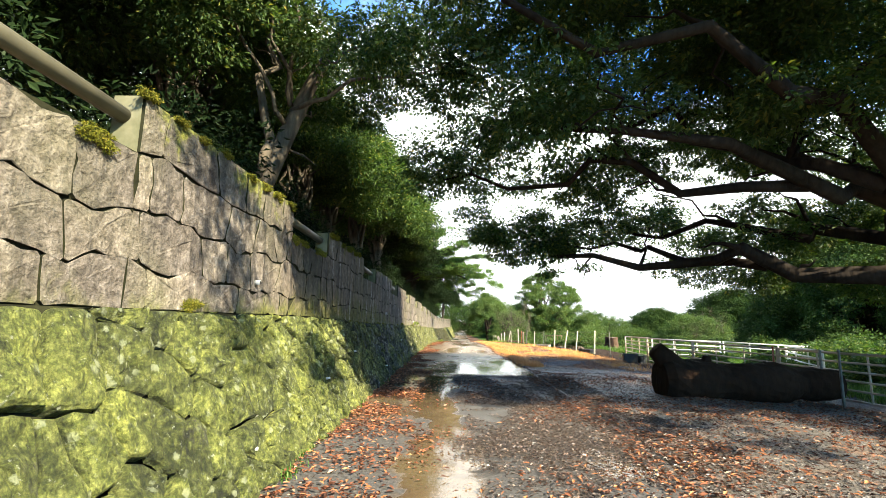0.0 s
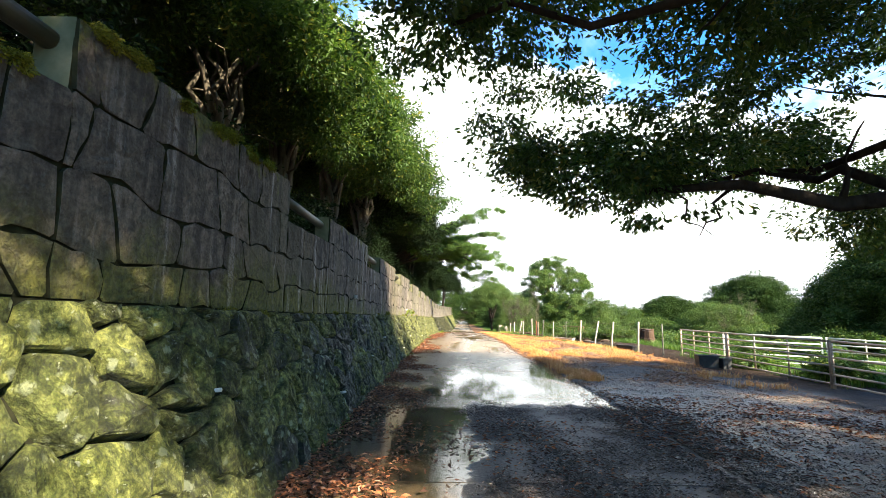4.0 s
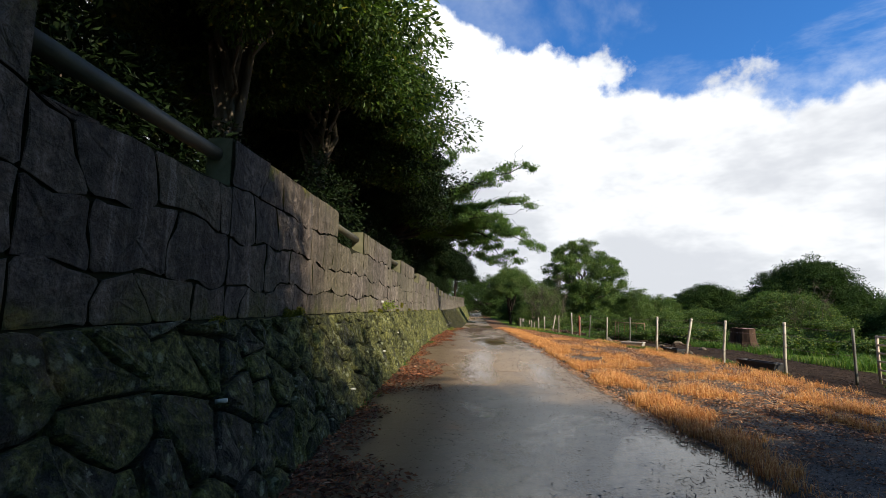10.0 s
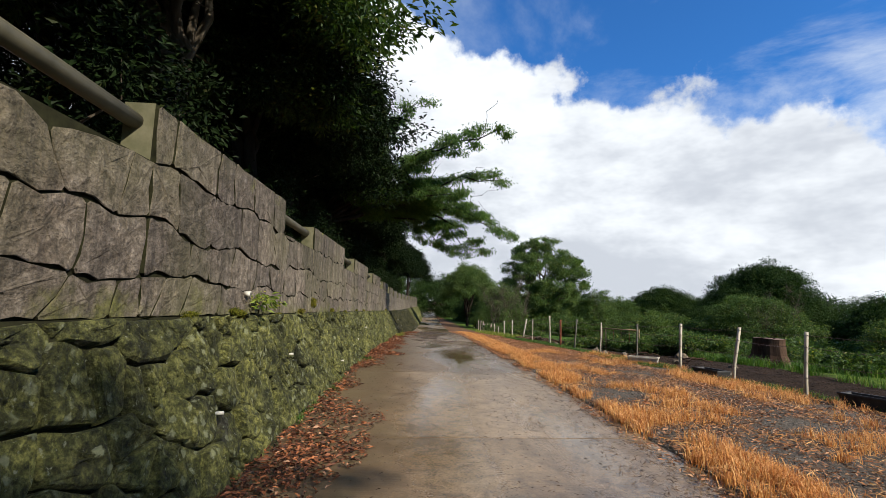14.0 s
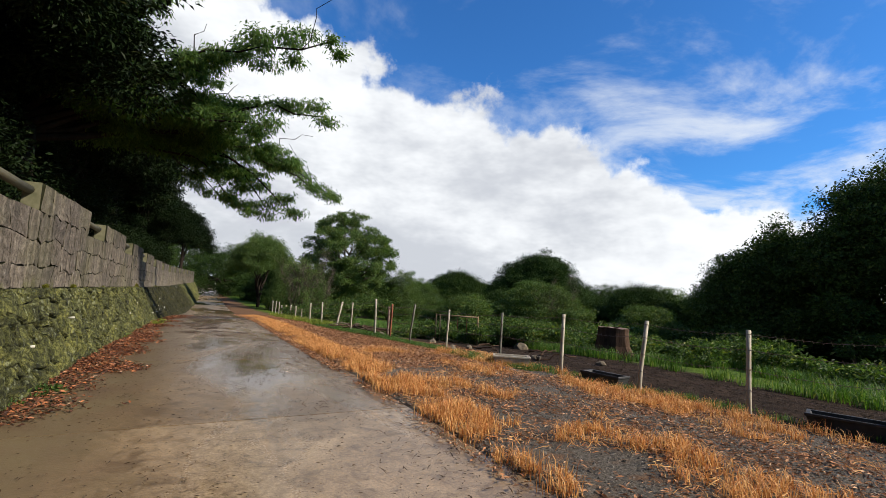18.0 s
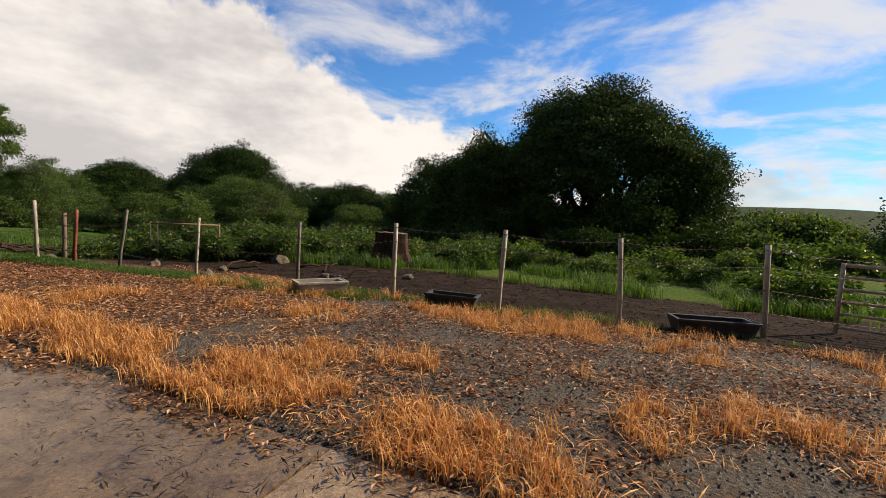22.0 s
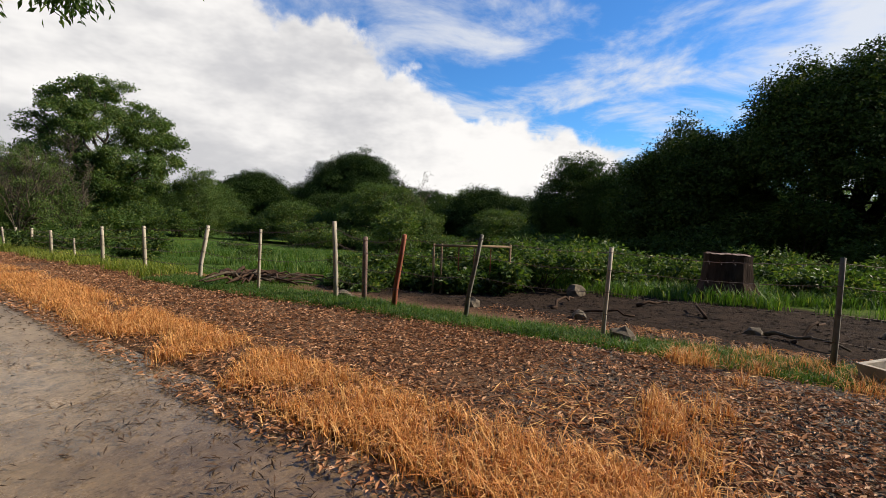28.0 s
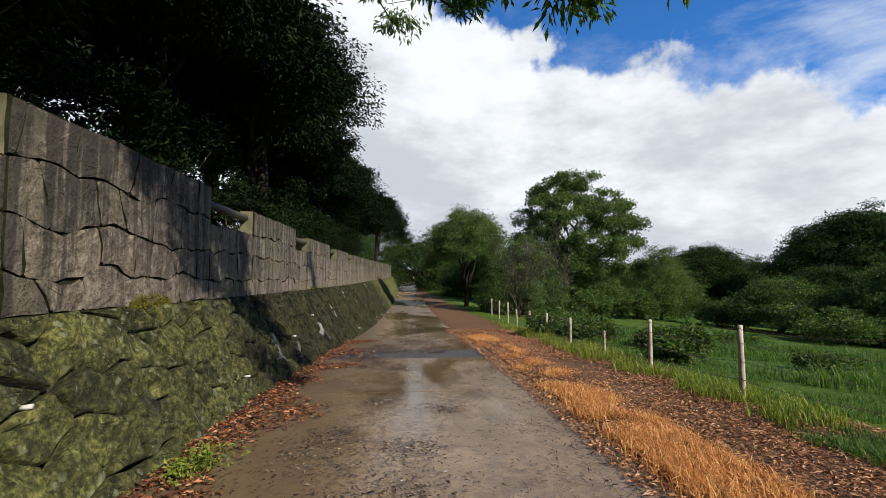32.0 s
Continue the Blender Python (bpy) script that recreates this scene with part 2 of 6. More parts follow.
def wall_lower_material():
    m, n = material("mossy_rubble")
    geo = n.add("ShaderNodeNewGeometry")
    pos = geo.outputs["Position"]
    rnd = n.math("FRACT", n.math("ADD", geo.outputs["Random Per Island"], n.add("ShaderNodeObjectInfo").outputs["Random"]))
    y = n.add("ShaderNodeSeparateXYZ", None, Vector=pos).outputs[1]
    rough = n.noise(9.0, 8.0, 0.65, n.scaled(pos, (1, 1, 0.7)), 0.4)
    patch = n.noise(1.5, 5.0, 0.6, pos, 0.5)
    c = n.ramp(rough, [(0.3, (0.008, 0.008, 0.006)), (0.5, (0.035, 0.034, 0.024)), (0.62, (0.08, 0.077, 0.055)), (0.75, (0.17, 0.16, 0.125))])
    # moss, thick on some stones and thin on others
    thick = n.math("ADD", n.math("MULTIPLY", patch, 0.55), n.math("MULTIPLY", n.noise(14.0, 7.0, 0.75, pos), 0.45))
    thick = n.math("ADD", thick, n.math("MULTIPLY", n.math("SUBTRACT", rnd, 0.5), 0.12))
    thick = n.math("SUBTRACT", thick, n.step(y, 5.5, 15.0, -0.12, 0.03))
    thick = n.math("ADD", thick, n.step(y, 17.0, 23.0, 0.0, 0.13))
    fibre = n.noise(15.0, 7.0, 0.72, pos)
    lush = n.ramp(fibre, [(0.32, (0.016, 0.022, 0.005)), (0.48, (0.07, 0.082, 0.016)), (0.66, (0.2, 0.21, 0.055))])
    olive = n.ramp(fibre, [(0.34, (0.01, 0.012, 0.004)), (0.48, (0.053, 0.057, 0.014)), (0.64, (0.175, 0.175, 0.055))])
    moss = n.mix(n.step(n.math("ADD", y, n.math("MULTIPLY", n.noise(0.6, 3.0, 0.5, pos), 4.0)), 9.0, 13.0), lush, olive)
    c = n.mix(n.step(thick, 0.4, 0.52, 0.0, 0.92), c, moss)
    c = n.mix(1.0, c, n.ramp(rnd, [(0, (0.68, 0.69, 0.69)), (0.5, (0.98, 0.98, 0.97)), (1, (1.3, 1.27, 1.2))]), "MULTIPLY")
    c = n.mix(1.0, c, n.ramp(n.noise(2.6, 5.0, 0.65, pos, 0.6), [(0.36, (0.4, 0.42, 0.42)), (0.5, (1.0, 1.0, 1.0)), (0.66, (1.45, 1.42, 1.3))]), "MULTIPLY")
    c = n.mix(1.0, c, n.ramp(n.noise(55.0, 5.0, 0.7, pos), [(0.3, (0.55, 0.55, 0.55)), (0.5, (1.0, 1.0, 1.0)), (0.7, (1.4, 1.4, 1.35))]), "MULTIPLY")
    # crusts of pale lichen in round spots
    spot = n.add("ShaderNodeTexVoronoi", None, Scale=9.0, Vector=pos)
    edge = n.math("ADD", spot.outputs["Distance"], n.math("MULTIPLY", n.math("SUBTRACT", n.noise(40.0, 4.0, 0.6, pos), 0.5), 0.5))
    crust = n.math("MULTIPLY", n.step(edge, 0.2, 0.34, 1.0, 0.0), n.step(n.noise(1.9, 4.0, 0.6, pos), 0.46, 0.58))
    c = n.mix(n.math("MULTIPLY", crust, 0.5), c, (0.3, 0.32, 0.2))
    c = n.mix(n.math("MULTIPLY", n.step(n.noise(24.0, 5.0, 0.6, pos), 0.62, 0.7), 0.4), c, (0.4, 0.42, 0.32))
    # the stretch further on is blackened for tree shade as well as seeping water
    along = n.math("ADD", y, n.math("MULTIPLY", n.math("SUBTRACT", n.noise(0.9, 4.0, 0.6, n.scaled(pos, (1, 1, 0.5))), 0.5), 9.0))
    seep_shade = n.math("MULTIPLY", n.step(along, 47.0, 50.5), n.step(along, 72.0, 80.0, 1.0, 0.0))
    c = n.mix(n.math("MULTIPLY", seep_shade, 0.85), c, n.mix(1.0, c, (0.17, 0.15, 0.15), "MULTIPLY"))
    lime = n.math("MULTIPLY", seep_shade, n.step(n.noise(1.4, 4.0, 0.6, n.scaled(pos, (1, 1.0, 0.15))), 0.63, 0.7))
    c = n.mix(n.math("MULTIPLY", lime, 0.5), c, (0.5, 0.5, 0.48))
    relief = n.math("ADD", rough, n.math("MULTIPLY", n.noise(28.0, 5.0, 0.7, pos), 0.5))
    finish(n, c, n.step(thick, 0.4, 0.5, 0.6, 0.95), relief, 1.0, 0.12, 0.0, 0.25)
    return m


def road_material():
    m, n = material("wet_concrete")
    pos = n.add("ShaderNodeNewGeometry").outputs["Position"]
    rnd = n.add("ShaderNodeObjectInfo").outputs["Random"]
    sx = n.add("ShaderNodeSeparateXYZ", None, Vector=pos)
    fine = n.noise(45.0, 5.0, 0.65, pos)
    broom = n.noise(30.0, 3.0, 0.5, n.scaled(pos, (0.08, 2.0, 1)))
    stain = n.noise(0.55, 5.0, 0.6, pos, 0.6)
    c = n.ramp(n.math("ADD", n.math("MULTIPLY", fine, 0.45), n.math("MULTIPLY", stain, 0.55)), [(0.3, (0.1, 0.083, 0.065)), (0.5, (0.18, 0.152, 0.122)), (0.7, (0.27, 0.24, 0.2))])
    c = n.mix(1.0, c, n.ramp(rnd, [(0, (0.66, 0.62, 0.56)), (1, (1.1, 1.1, 1.1))]), "MULTIPLY")
    c = n.mix(1.0, c, n.ramp(n.math("ADD", n.math("MULTIPLY", n.noise(130.0, 3.0, 0.7, pos), 0.5), n.math("MULTIPLY", n.noise(34.0, 5.0, 0.75, pos), 0.5)), [(0.34, (0.42, 0.4, 0.38)), (0.5, (1.0, 1.0, 1.0)), (0.66, (1.6, 1.6, 1.6))]), "MULTIPLY")
    dirt = n.noise(1.5, 6.0, 0.7, pos, 1.0)
    c = n.mix(n.step(dirt, 0.5, 0.68, 0.0, 0.65), c, (0.07, 0.052, 0.036))
    c = n.mix(1.0, c, (1.15, 0.955, 0.69), "MULTIPLY")
    c = n.mix(1.0, c, n.ramp(n.noise(5.0, 7.0, 0.75, pos, 0.8), [(0.36, (0.55, 0.52, 0.48)), (0.52, (1.0, 1.0, 1.0)), (0.7, (1.3, 1.3, 1.3))]), "MULTIPLY")
    # silt and algae beside the wall
    side = n.math("ADD", sx.outputs[0], n.math("MULTIPLY", n.math("SUBTRACT", n.noise(0.9, 4.0, 0.6, pos), 0.5), 1.3))
    side = n.math("SUBTRACT", side, n.step(sx.outputs[1], 30.0, 50.0, 0.0, 0.9))
    c = n.mix(n.step(side, -0.4, 0.55, 0.9, 0.0), c, n.ramp(n.noise(1.3, 4.0, 0.6, pos), [(0.35, (0.1, 0.066, 0.04)), (0.65, (0.125, 0.095, 0.052))]))
    # grit and rotten leaves cover the first stretch
    wander = n.math("MULTIPLY", n.math("SUBTRACT", n.noise(1.1, 5.0, 0.65, n.scaled(pos, (1.0, 0.7, 1)), 0.5), 0.5), 1.5)
    xw, yw = n.math("ADD", sx.outputs[0], wander), n.math("ADD", sx.outputs[1], n.math("MULTIPLY", wander, 3.0))
    lakes = n.math("MULTIPLY", n.step(n.noise(0.75, 4.0, 0.6, n.scaled(pos, (1.0, 0.8, 1))), 0.56, 0.62), n.step(sx.outputs[0], 1.3, 1.7))
    grit = n.math("MULTIPLY", n.step(xw, 0.25, 0.4), n.math("SUBTRACT", 1.0, lakes))
    grit = n.math("MAXIMUM", grit, n.math("MULTIPLY", n.step(xw, -0.5, -0.3, 1.0, 0.0), n.step(yw, 7.0, 9.5, 1.0, 0.0)))
    grit = n.math("MULTIPLY", grit, n.step(yw, 13.6, 14.6, 1.0, 0.0))
    bare = n.math("MULTIPLY", n.math("SUBTRACT", 1.0, grit), n.step(yw, 17.0, 22.0, 1.0, 0.0))
    c = n.mix(grit, c, n.ramp(n.noise(32.0, 4.0, 0.7, pos), [(0.35, (0.015, 0.014, 0.013)), (0.6, (0.07, 0.064, 0.058)), (0.8, (0.2, 0.18, 0.165))]))
    # water lies on the low parts
    pool = n.noise(0.42, 4.0, 0.55, n.scaled(pos, (1.0, 0.4, 1)), 0.8)
    pool = n.math("SUBTRACT", pool, n.step(sx.outputs[1], 7.0, 16.0, -0.04, 0.06))
    pool = n.math("SUBTRACT", pool, n.math("MULTIPLY", grit, 0.12))
    pool = n.math("ADD", pool, n.math("MULTIPLY", bare, 0.14))
    pool = n.math("SUBTRACT", pool, n.math("MULTIPLY", n.step(side, -0.4, 0.7, 0.2, 0.0), n.step(sx.outputs[1], 15.0, 22.0, 0.3, 1.0)))
    wet = n.step(pool, 0.47, 0.58)
    c = n.mix(n.math("MULTIPLY", wet, 0.55), c, n.mix(1.0, c, (0.42, 0.42, 0.42), "MULTIPLY"))
    r = n.math("ADD", n.step(pool, 0.38, 0.56, 0.32, 0.06), n.math("MULTIPLY", n.math("SUBTRACT", fine, 0.5), 0.25), clamp=True)
    r = n.math("ADD", r, n.math("MULTIPLY", grit, 0.38), clamp=True)
    bump = n.math("ADD", n.math("MULTIPLY", fine, 0.6), n.math("MULTIPLY", broom, 0.7))
    b = finish(n, c, r, bump, 0.25, 0.006)
    n.set(b.inputs["Normal"].links[0].from_node, "Strength", n.step(pool, 0.46, 0.6, 0.4, 0.03))
    return m


def ground_material():
    m, n = material("ground_cover")
    pos = n.add("ShaderNodeNewGeometry").outputs["Position"]
    sx = n.add("ShaderNodeSeparateXYZ", None, Vector=pos)
    wob = n.math("MULTIPLY", n.math("SUBTRACT", n.noise(0.5, 5.0, 0.6, pos), 0.5), 2.6)
    x, y = n.math("ADD", sx.outputs[0], wob), n.math("ADD", sx.outputs[1], n.math("MULTIPLY", wob, 2.0))
    fine = n.noise(38.0, 5.0, 0.7, pos)
    mid = n.noise(2.2, 5.0, 0.6, pos)
    gravel = n.ramp(fine, [(0.3, (0.026, 0.022, 0.018)), (0.5, (0.082, 0.071, 0.058)), (0.72, (0.185, 0.16, 0.133))])
    litter = n.ramp(n.noise(24.0, 4.0, 0.7, pos), [(0.3, (0.04, 0.023, 0.014)), (0.55, (0.15, 0.08, 0.043)), (0.8, (0.29, 0.175, 0.1))])
    mud = n.ramp(n.noise(3.0, 6.0, 0.7, pos), [(0.35, (0.012, 0.008, 0.006)), (0.7, (0.045, 0.03, 0.021))])
    grass = n.ramp(n.noise(9.0, 6.0, 0.75, pos), [(0.3, (0.016, 0.034, 0.007)), (0.55, (0.05, 0.098, 0.017)), (0.8, (0.11, 0.165, 0.034))])
    meadow = n.mix(n.step(n.noise(0.12, 4.0, 0.6, pos), 0.4, 0.65), grass, n.mix(1.0, grass, (1.5, 1.15, 0.8), "MULTIPLY"))
    c = n.mix(n.step(mid, 0.5, 0.66, 0.0, 0.7), gravel, litter)
    c = n.mix(n.step(y, 35.0, 39.0, 0.0, 0.85), c, litter)
    muddy = n.math("MULTIPLY", n.step(x, 7.6, 8.4), n.step(y, 44.0, 47.0, 1.0, 0.0))
    c = n.mix(muddy, c, mud)
    far = n.step(x, 12.0, 12.8)
    north = n.math("MULTIPLY", n.step(y, 43.0, 46.0), n.step(x, 6.2, 7.0))
    green = n.math("MAXIMUM", far, north)
    c = n.mix(green, c, meadow)
    wood = n.ramp(n.noise(0.45, 8.0, 0.75, pos), [(0.4, (0.004, 0.01, 0.004)), (0.52, (0.018, 0.035, 0.01)), (0.64, (0.055, 0.085, 0.024))])
    c = n.mix(n.step(x, 60.0, 100.0), c, wood)
    west = n.step(sx.outputs[0], -2.2, -2.0, 1.0, 0.0)
    c = n.mix(west, c, litter)
    r = n.math("ADD", n.step(mid, 0.5, 0.66, 0.8, 0.95), n.math("MULTIPLY", n.math("MAXIMUM", green, muddy), 0.35), clamp=True)
    bump = n.math("ADD", fine, n.math("MULTIPLY", n.noise(6.0, 5.0, 0.6, pos), 1.5))
    damp = n.math("MULTIPLY", n.step(y, 14.0, 20.0, 1.0, 0.0), n.step(x, 10.0, 11.0, 1.0, 0.0))
    r = n.math("SUBTRACT", r, n.math("MULTIPLY", damp, 0.3))
    finish(n, c, r, bump, 0.8, 0.035, 0.0, n.math("ADD", 0.06, n.math("MULTIPLY", damp, 0.35)))
    return m


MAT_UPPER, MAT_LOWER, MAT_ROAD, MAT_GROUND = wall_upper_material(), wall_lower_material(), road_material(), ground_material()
MAT_ASPHALT = simple("asphalt_strip", (0.02, 0.02, 0.02), (0.075, 0.07, 0.066), 0.6, 60, 0.5)
MAT_MORTAR = simple("mortar", (0.02, 0.018, 0.015), (0.07, 0.06, 0.05), 0.95, 14, 0.6)
MAT_JOINT = simple("dark_joint", (0.006, 0.006, 0.004), (0.026, 0.026, 0.012), 0.95, 14, 0.6, 0.0, (1, 1, 1), 0.01, 0.05)
MAT_CAP = simple("mossy_concrete", (0.04, 0.045, 0.015), (0.16, 0.145, 0.09), 0.9, 6, 0.5)
MAT_PIPE = simple("painted_pipe", (0.025, 0.024, 0.014), (0.085, 0.075, 0.045), 0.55, 5, 0.3)
MAT_BARK = bark("grey_bark", (0.028, 0.023, 0.016), (0.12, 0.098, 0.072))
MAT_BARK_PALE = bark("pale_bark", (0.11, 0.095, 0.06), (0.33, 0.29, 0.2))
MAT_BARK_DARK = bark("dark_bark", (0.008, 0.006, 0.005), (0.038, 0.029, 0.022))
MAT_LOG = bark("burnt_bark", (0.011, 0.006, 0.003), (0.036, 0.019, 0.01))
MAT_LEAF_OAK = leafy("shade_tree_leaf", (0.02, 0.04, 0.012), (0.062, 0.095, 0.026), (0.17, 0.15, 0.03), 0.1, 0.4)
# sunlit, shaded and deep-shade leaf colours for the wood behind the wall
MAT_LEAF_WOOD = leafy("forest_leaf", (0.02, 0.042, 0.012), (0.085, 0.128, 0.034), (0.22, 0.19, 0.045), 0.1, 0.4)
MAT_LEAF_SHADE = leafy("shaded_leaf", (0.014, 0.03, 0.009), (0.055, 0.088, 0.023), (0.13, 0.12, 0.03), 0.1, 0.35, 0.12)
MAT_LEAF_DARK = leafy("deep_shade_leaf", (0.004, 0.008, 0.003), (0.014, 0.024, 0.008), (0.022, 0.022, 0.006), 0.04, 0.04, 0.04)
MAT_LEAF_FEATHER = leafy("feathery_leaf", (0.036, 0.072, 0.02), (0.115, 0.18, 0.05), (0.2, 0.23, 0.07), 0.1, 0.52, 0.15)
MAT_LEAF_POD = leafy("spreading_tree_leaf", (0.012, 0.026, 0.007), (0.05, 0.083, 0.02), (0.1, 0.11, 0.028), 0.12, 0.14, 0.05)
MAT_LEAF_DOME = leafy("dome_leaf", (0.011, 0.024, 0.007), (0.042, 0.07, 0.017), (0.05, 0.066, 0.017), 0.1, 0.12, 0.04)
MAT_LEAF_OPEN = leafy("open_tree_leaf", (0.036, 0.064, 0.017), (0.1, 0.15, 0.04), (0.15, 0.15, 0.04), 0.15, 0.35)
MAT_LEAF_BUSH = leafy("bush_leaf", (0.02, 0.041, 0.011), (0.075, 0.124, 0.03), (0.2, 0.2, 0.05), 0.15, 0.35)
MAT_GRASS = leafy("green_grass", (0.025, 0.06, 0.01), (0.08, 0.15, 0.028), (0.2, 0.22, 0.06), 0.18, 0.35)
MAT_WEED = leafy("yellow_weed", (0.08, 0.11, 0.018), (0.2, 0.24, 0.04), (0.4, 0.36, 0.08), 0.2, 0.4)
MAT_STRAW = island("dry_straw", [(0, (0.3, 0.095, 0.026)), (0.5, (0.58, 0.26, 0.068)), (1, (0.8, 0.5, 0.2))], 0.6, 0.3)
MAT_LITTER = island("leaf_litter", [(0, (0.026, 0.013, 0.009)), (0.4, (0.085, 0.034, 0.02)), (0.75, (0.21, 0.08, 0.038)), (0.93, (0.36, 0.14, 0.055)), (1, (0.36, 0.23, 0.15))], 0.6, 0.1, 0.15)
MAT_LITTER_TAN = island("dry_leaf_litter", [(0, (0.07, 0.034, 0.02)), (0.4, (0.24, 0.115, 0.055)), (0.75, (0.4, 0.19, 0.09)), (1, (0.52, 0.33, 0.2))], 0.7, 0.1, 0.15)
MAT_LITTER_ROT = island("rotten_leaf", [(0, (0.014, 0.011, 0.009)), (0.6, (0.052, 0.036, 0.027)), (0.9, (0.12, 0.08, 0.058)), (1, (0.24, 0.17, 0.13))], 0.42, 0.0, 0.4)
MAT_TWIG = island("twig", [(0, (0.015, 0.01, 0.007)), (1, (0.08, 0.045, 0.025))], 0.8, 0.0, 0.2)
MAT_GRAVEL = island("gravel_stone", [(0, (0.024, 0.022, 0.019)), (0.7, (0.09, 0.081, 0.069)), (1, (0.22, 0.195, 0.165))], 0.6, 0.0, 0.2)
MAT_POST = simple("weathered_post", (0.2, 0.17, 0.12), (0.5, 0.45, 0.36), 0.85, 12, 0.4, 0.0, (1, 1, 0.2))
MAT_POST_DARK = simple("grey_steel_post", (0.05, 0.05, 0.04), (0.16, 0.15, 0.12), 0.7, 12, 0.3)
MAT_RUST = simple("rusty_steel", (0.1, 0.025, 0.012), (0.28, 0.085, 0.04), 0.8, 10, 0.4)
MAT_WIRE = simple("fence_wire", (0.05, 0.035, 0.03), (0.16, 0.12, 0.1), 0.6, 20, 0.1, 0.6)
MAT_RAIL = simple("weathered_pipe", (0.2, 0.13, 0.08), (0.5, 0.42, 0.33), 0.6, 7, 0.3, 0.2, (1, 1, 1))
MAT_RAIL_WHITE = simple("white_pipe", (0.4, 0.38, 0.33), (0.72, 0.7, 0.64), 0.55, 6, 0.2)
MAT_TROUGH = simple("worn_concrete", (0.2, 0.17, 0.13), (0.46, 0.42, 0.35), 0.85, 9, 0.4)
MAT_TROUGH_DARK = simple("dark_trough", (0.012, 0.012, 0.012), (0.05, 0.05, 0.048), 0.6, 9, 0.3)
MAT_STUMP = bark("stump_bark", (0.018, 0.011, 0.008), (0.085, 0.052, 0.034))
MAT_ROCK = simple("field_rock", (0.05, 0.04, 0.028), (0.19, 0.15, 0.1), 0.9, 6, 0.8, 0.0, (1, 1, 1), 0.04)
MAT_CUT = simple("cut_wood", (0.07, 0.042, 0.032), (0.24, 0.16, 0.13), 0.85, 16, 0.4)
MAT_MUD = island("mud_clod", [(0, (0.01, 0.008, 0.006)), (1, (0.04, 0.028, 0.02))], 0.95, 0.0, 0.05)
MAT_WHITE = simple("white_render", (0.62, 0.61, 0.58), (0.82, 0.81, 0.78), 0.8, 3, 0.1)
MAT_TAN = simple("old_timber", (0.1, 0.065, 0.035), (0.26, 0.18, 0.1), 0.85, 10, 0.4, 0.0, (1, 1, 0.3))
MAT_MOSS = leafy("moss", (0.035, 0.036, 0.006), (0.13, 0.125, 0.018), (0.22, 0.17, 0.03), 0.25, 0.15, 0.05)
MAT_DRAIN = simple("old_plastic", (0.28, 0.27, 0.23), (0.55, 0.53, 0.47), 0.6, 20, 0.1)
MAT_DARK = simple("dark_timber", (0.015, 0.012, 0.01), (0.05, 0.04, 0.035), 0.8, 6, 0.2)

# ---- mesh helpers ----


def mesh_np(name, verts, faces, mat, smooth=False):
    """A mesh from an (n, 3) array and an (m, k) array of corners."""
    verts, faces = np.asarray(verts, np.float32), np.asarray(faces, np.int32)
    me = bpy.data.meshes.new(name)
    me.vertices.add(len(verts))
    me.vertices.foreach_set("co", verts.ravel())
    m, k = faces.shape
    me.loops.add(m * k)
    me.loops.foreach_set("vertex_index", faces.ravel())
    me.polygons.add(m)
    me.polygons.foreach_set("loop_start", np.arange(0, m * k, k, dtype=np.int32))
    me.polygons.foreach_set("use_smooth", np.full(m, smooth))
    me.update(calc_edges=True)
    if mat:
        me.materials.append(mat)
    return me


def mesh_py(name, verts, faces, mat, smooth=False):
    me = bpy.data.meshes.new(name)
    me.from_pydata([tuple(v) for v in verts], [], faces)
    me.polygons.foreach_set("use_smooth", [smooth] * len(faces))
    me.update()
    me.materials.append(mat)
    return me


def child(name, me, parent, label=""):
    ob = new(name, me)
    ob.parent = parent
    return tagged(ob, label)


def thing(name, label, category, group="", kind="", place=(0, 0, 0)):
    ob = new(name)
    ob.empty_display_size = 0.1
    ob.location = place
    return tagged(ob, label, category, group, kind)


def part(name, bm, mat, parent, label=""):
    me = bpy.data.meshes.new(name)
    bm.to_mesh(me)
    bm.free()
    me.materials.append(mat)
    return child(name, me, parent, label)


def box_bm(x0, y0, z0, x1, y1, z1, bevel=0.01):
    bm = bmesh.new()
    bmesh.ops.create_cube(bm, size=1.0)
    for v in bm.verts:
        v.co = Vector((x0 + (v.co.x + 0.5) * (x1 - x0), y0 + (v.co.y + 0.5) * (y1 - y0), z0 + (v.co.z + 0.5) * (z1 - z0)))
    if bevel:
        bmesh.ops.bevel(bm, geom=bm.edges[:], offset=bevel, segments=1, affect="EDGES")
    return bm


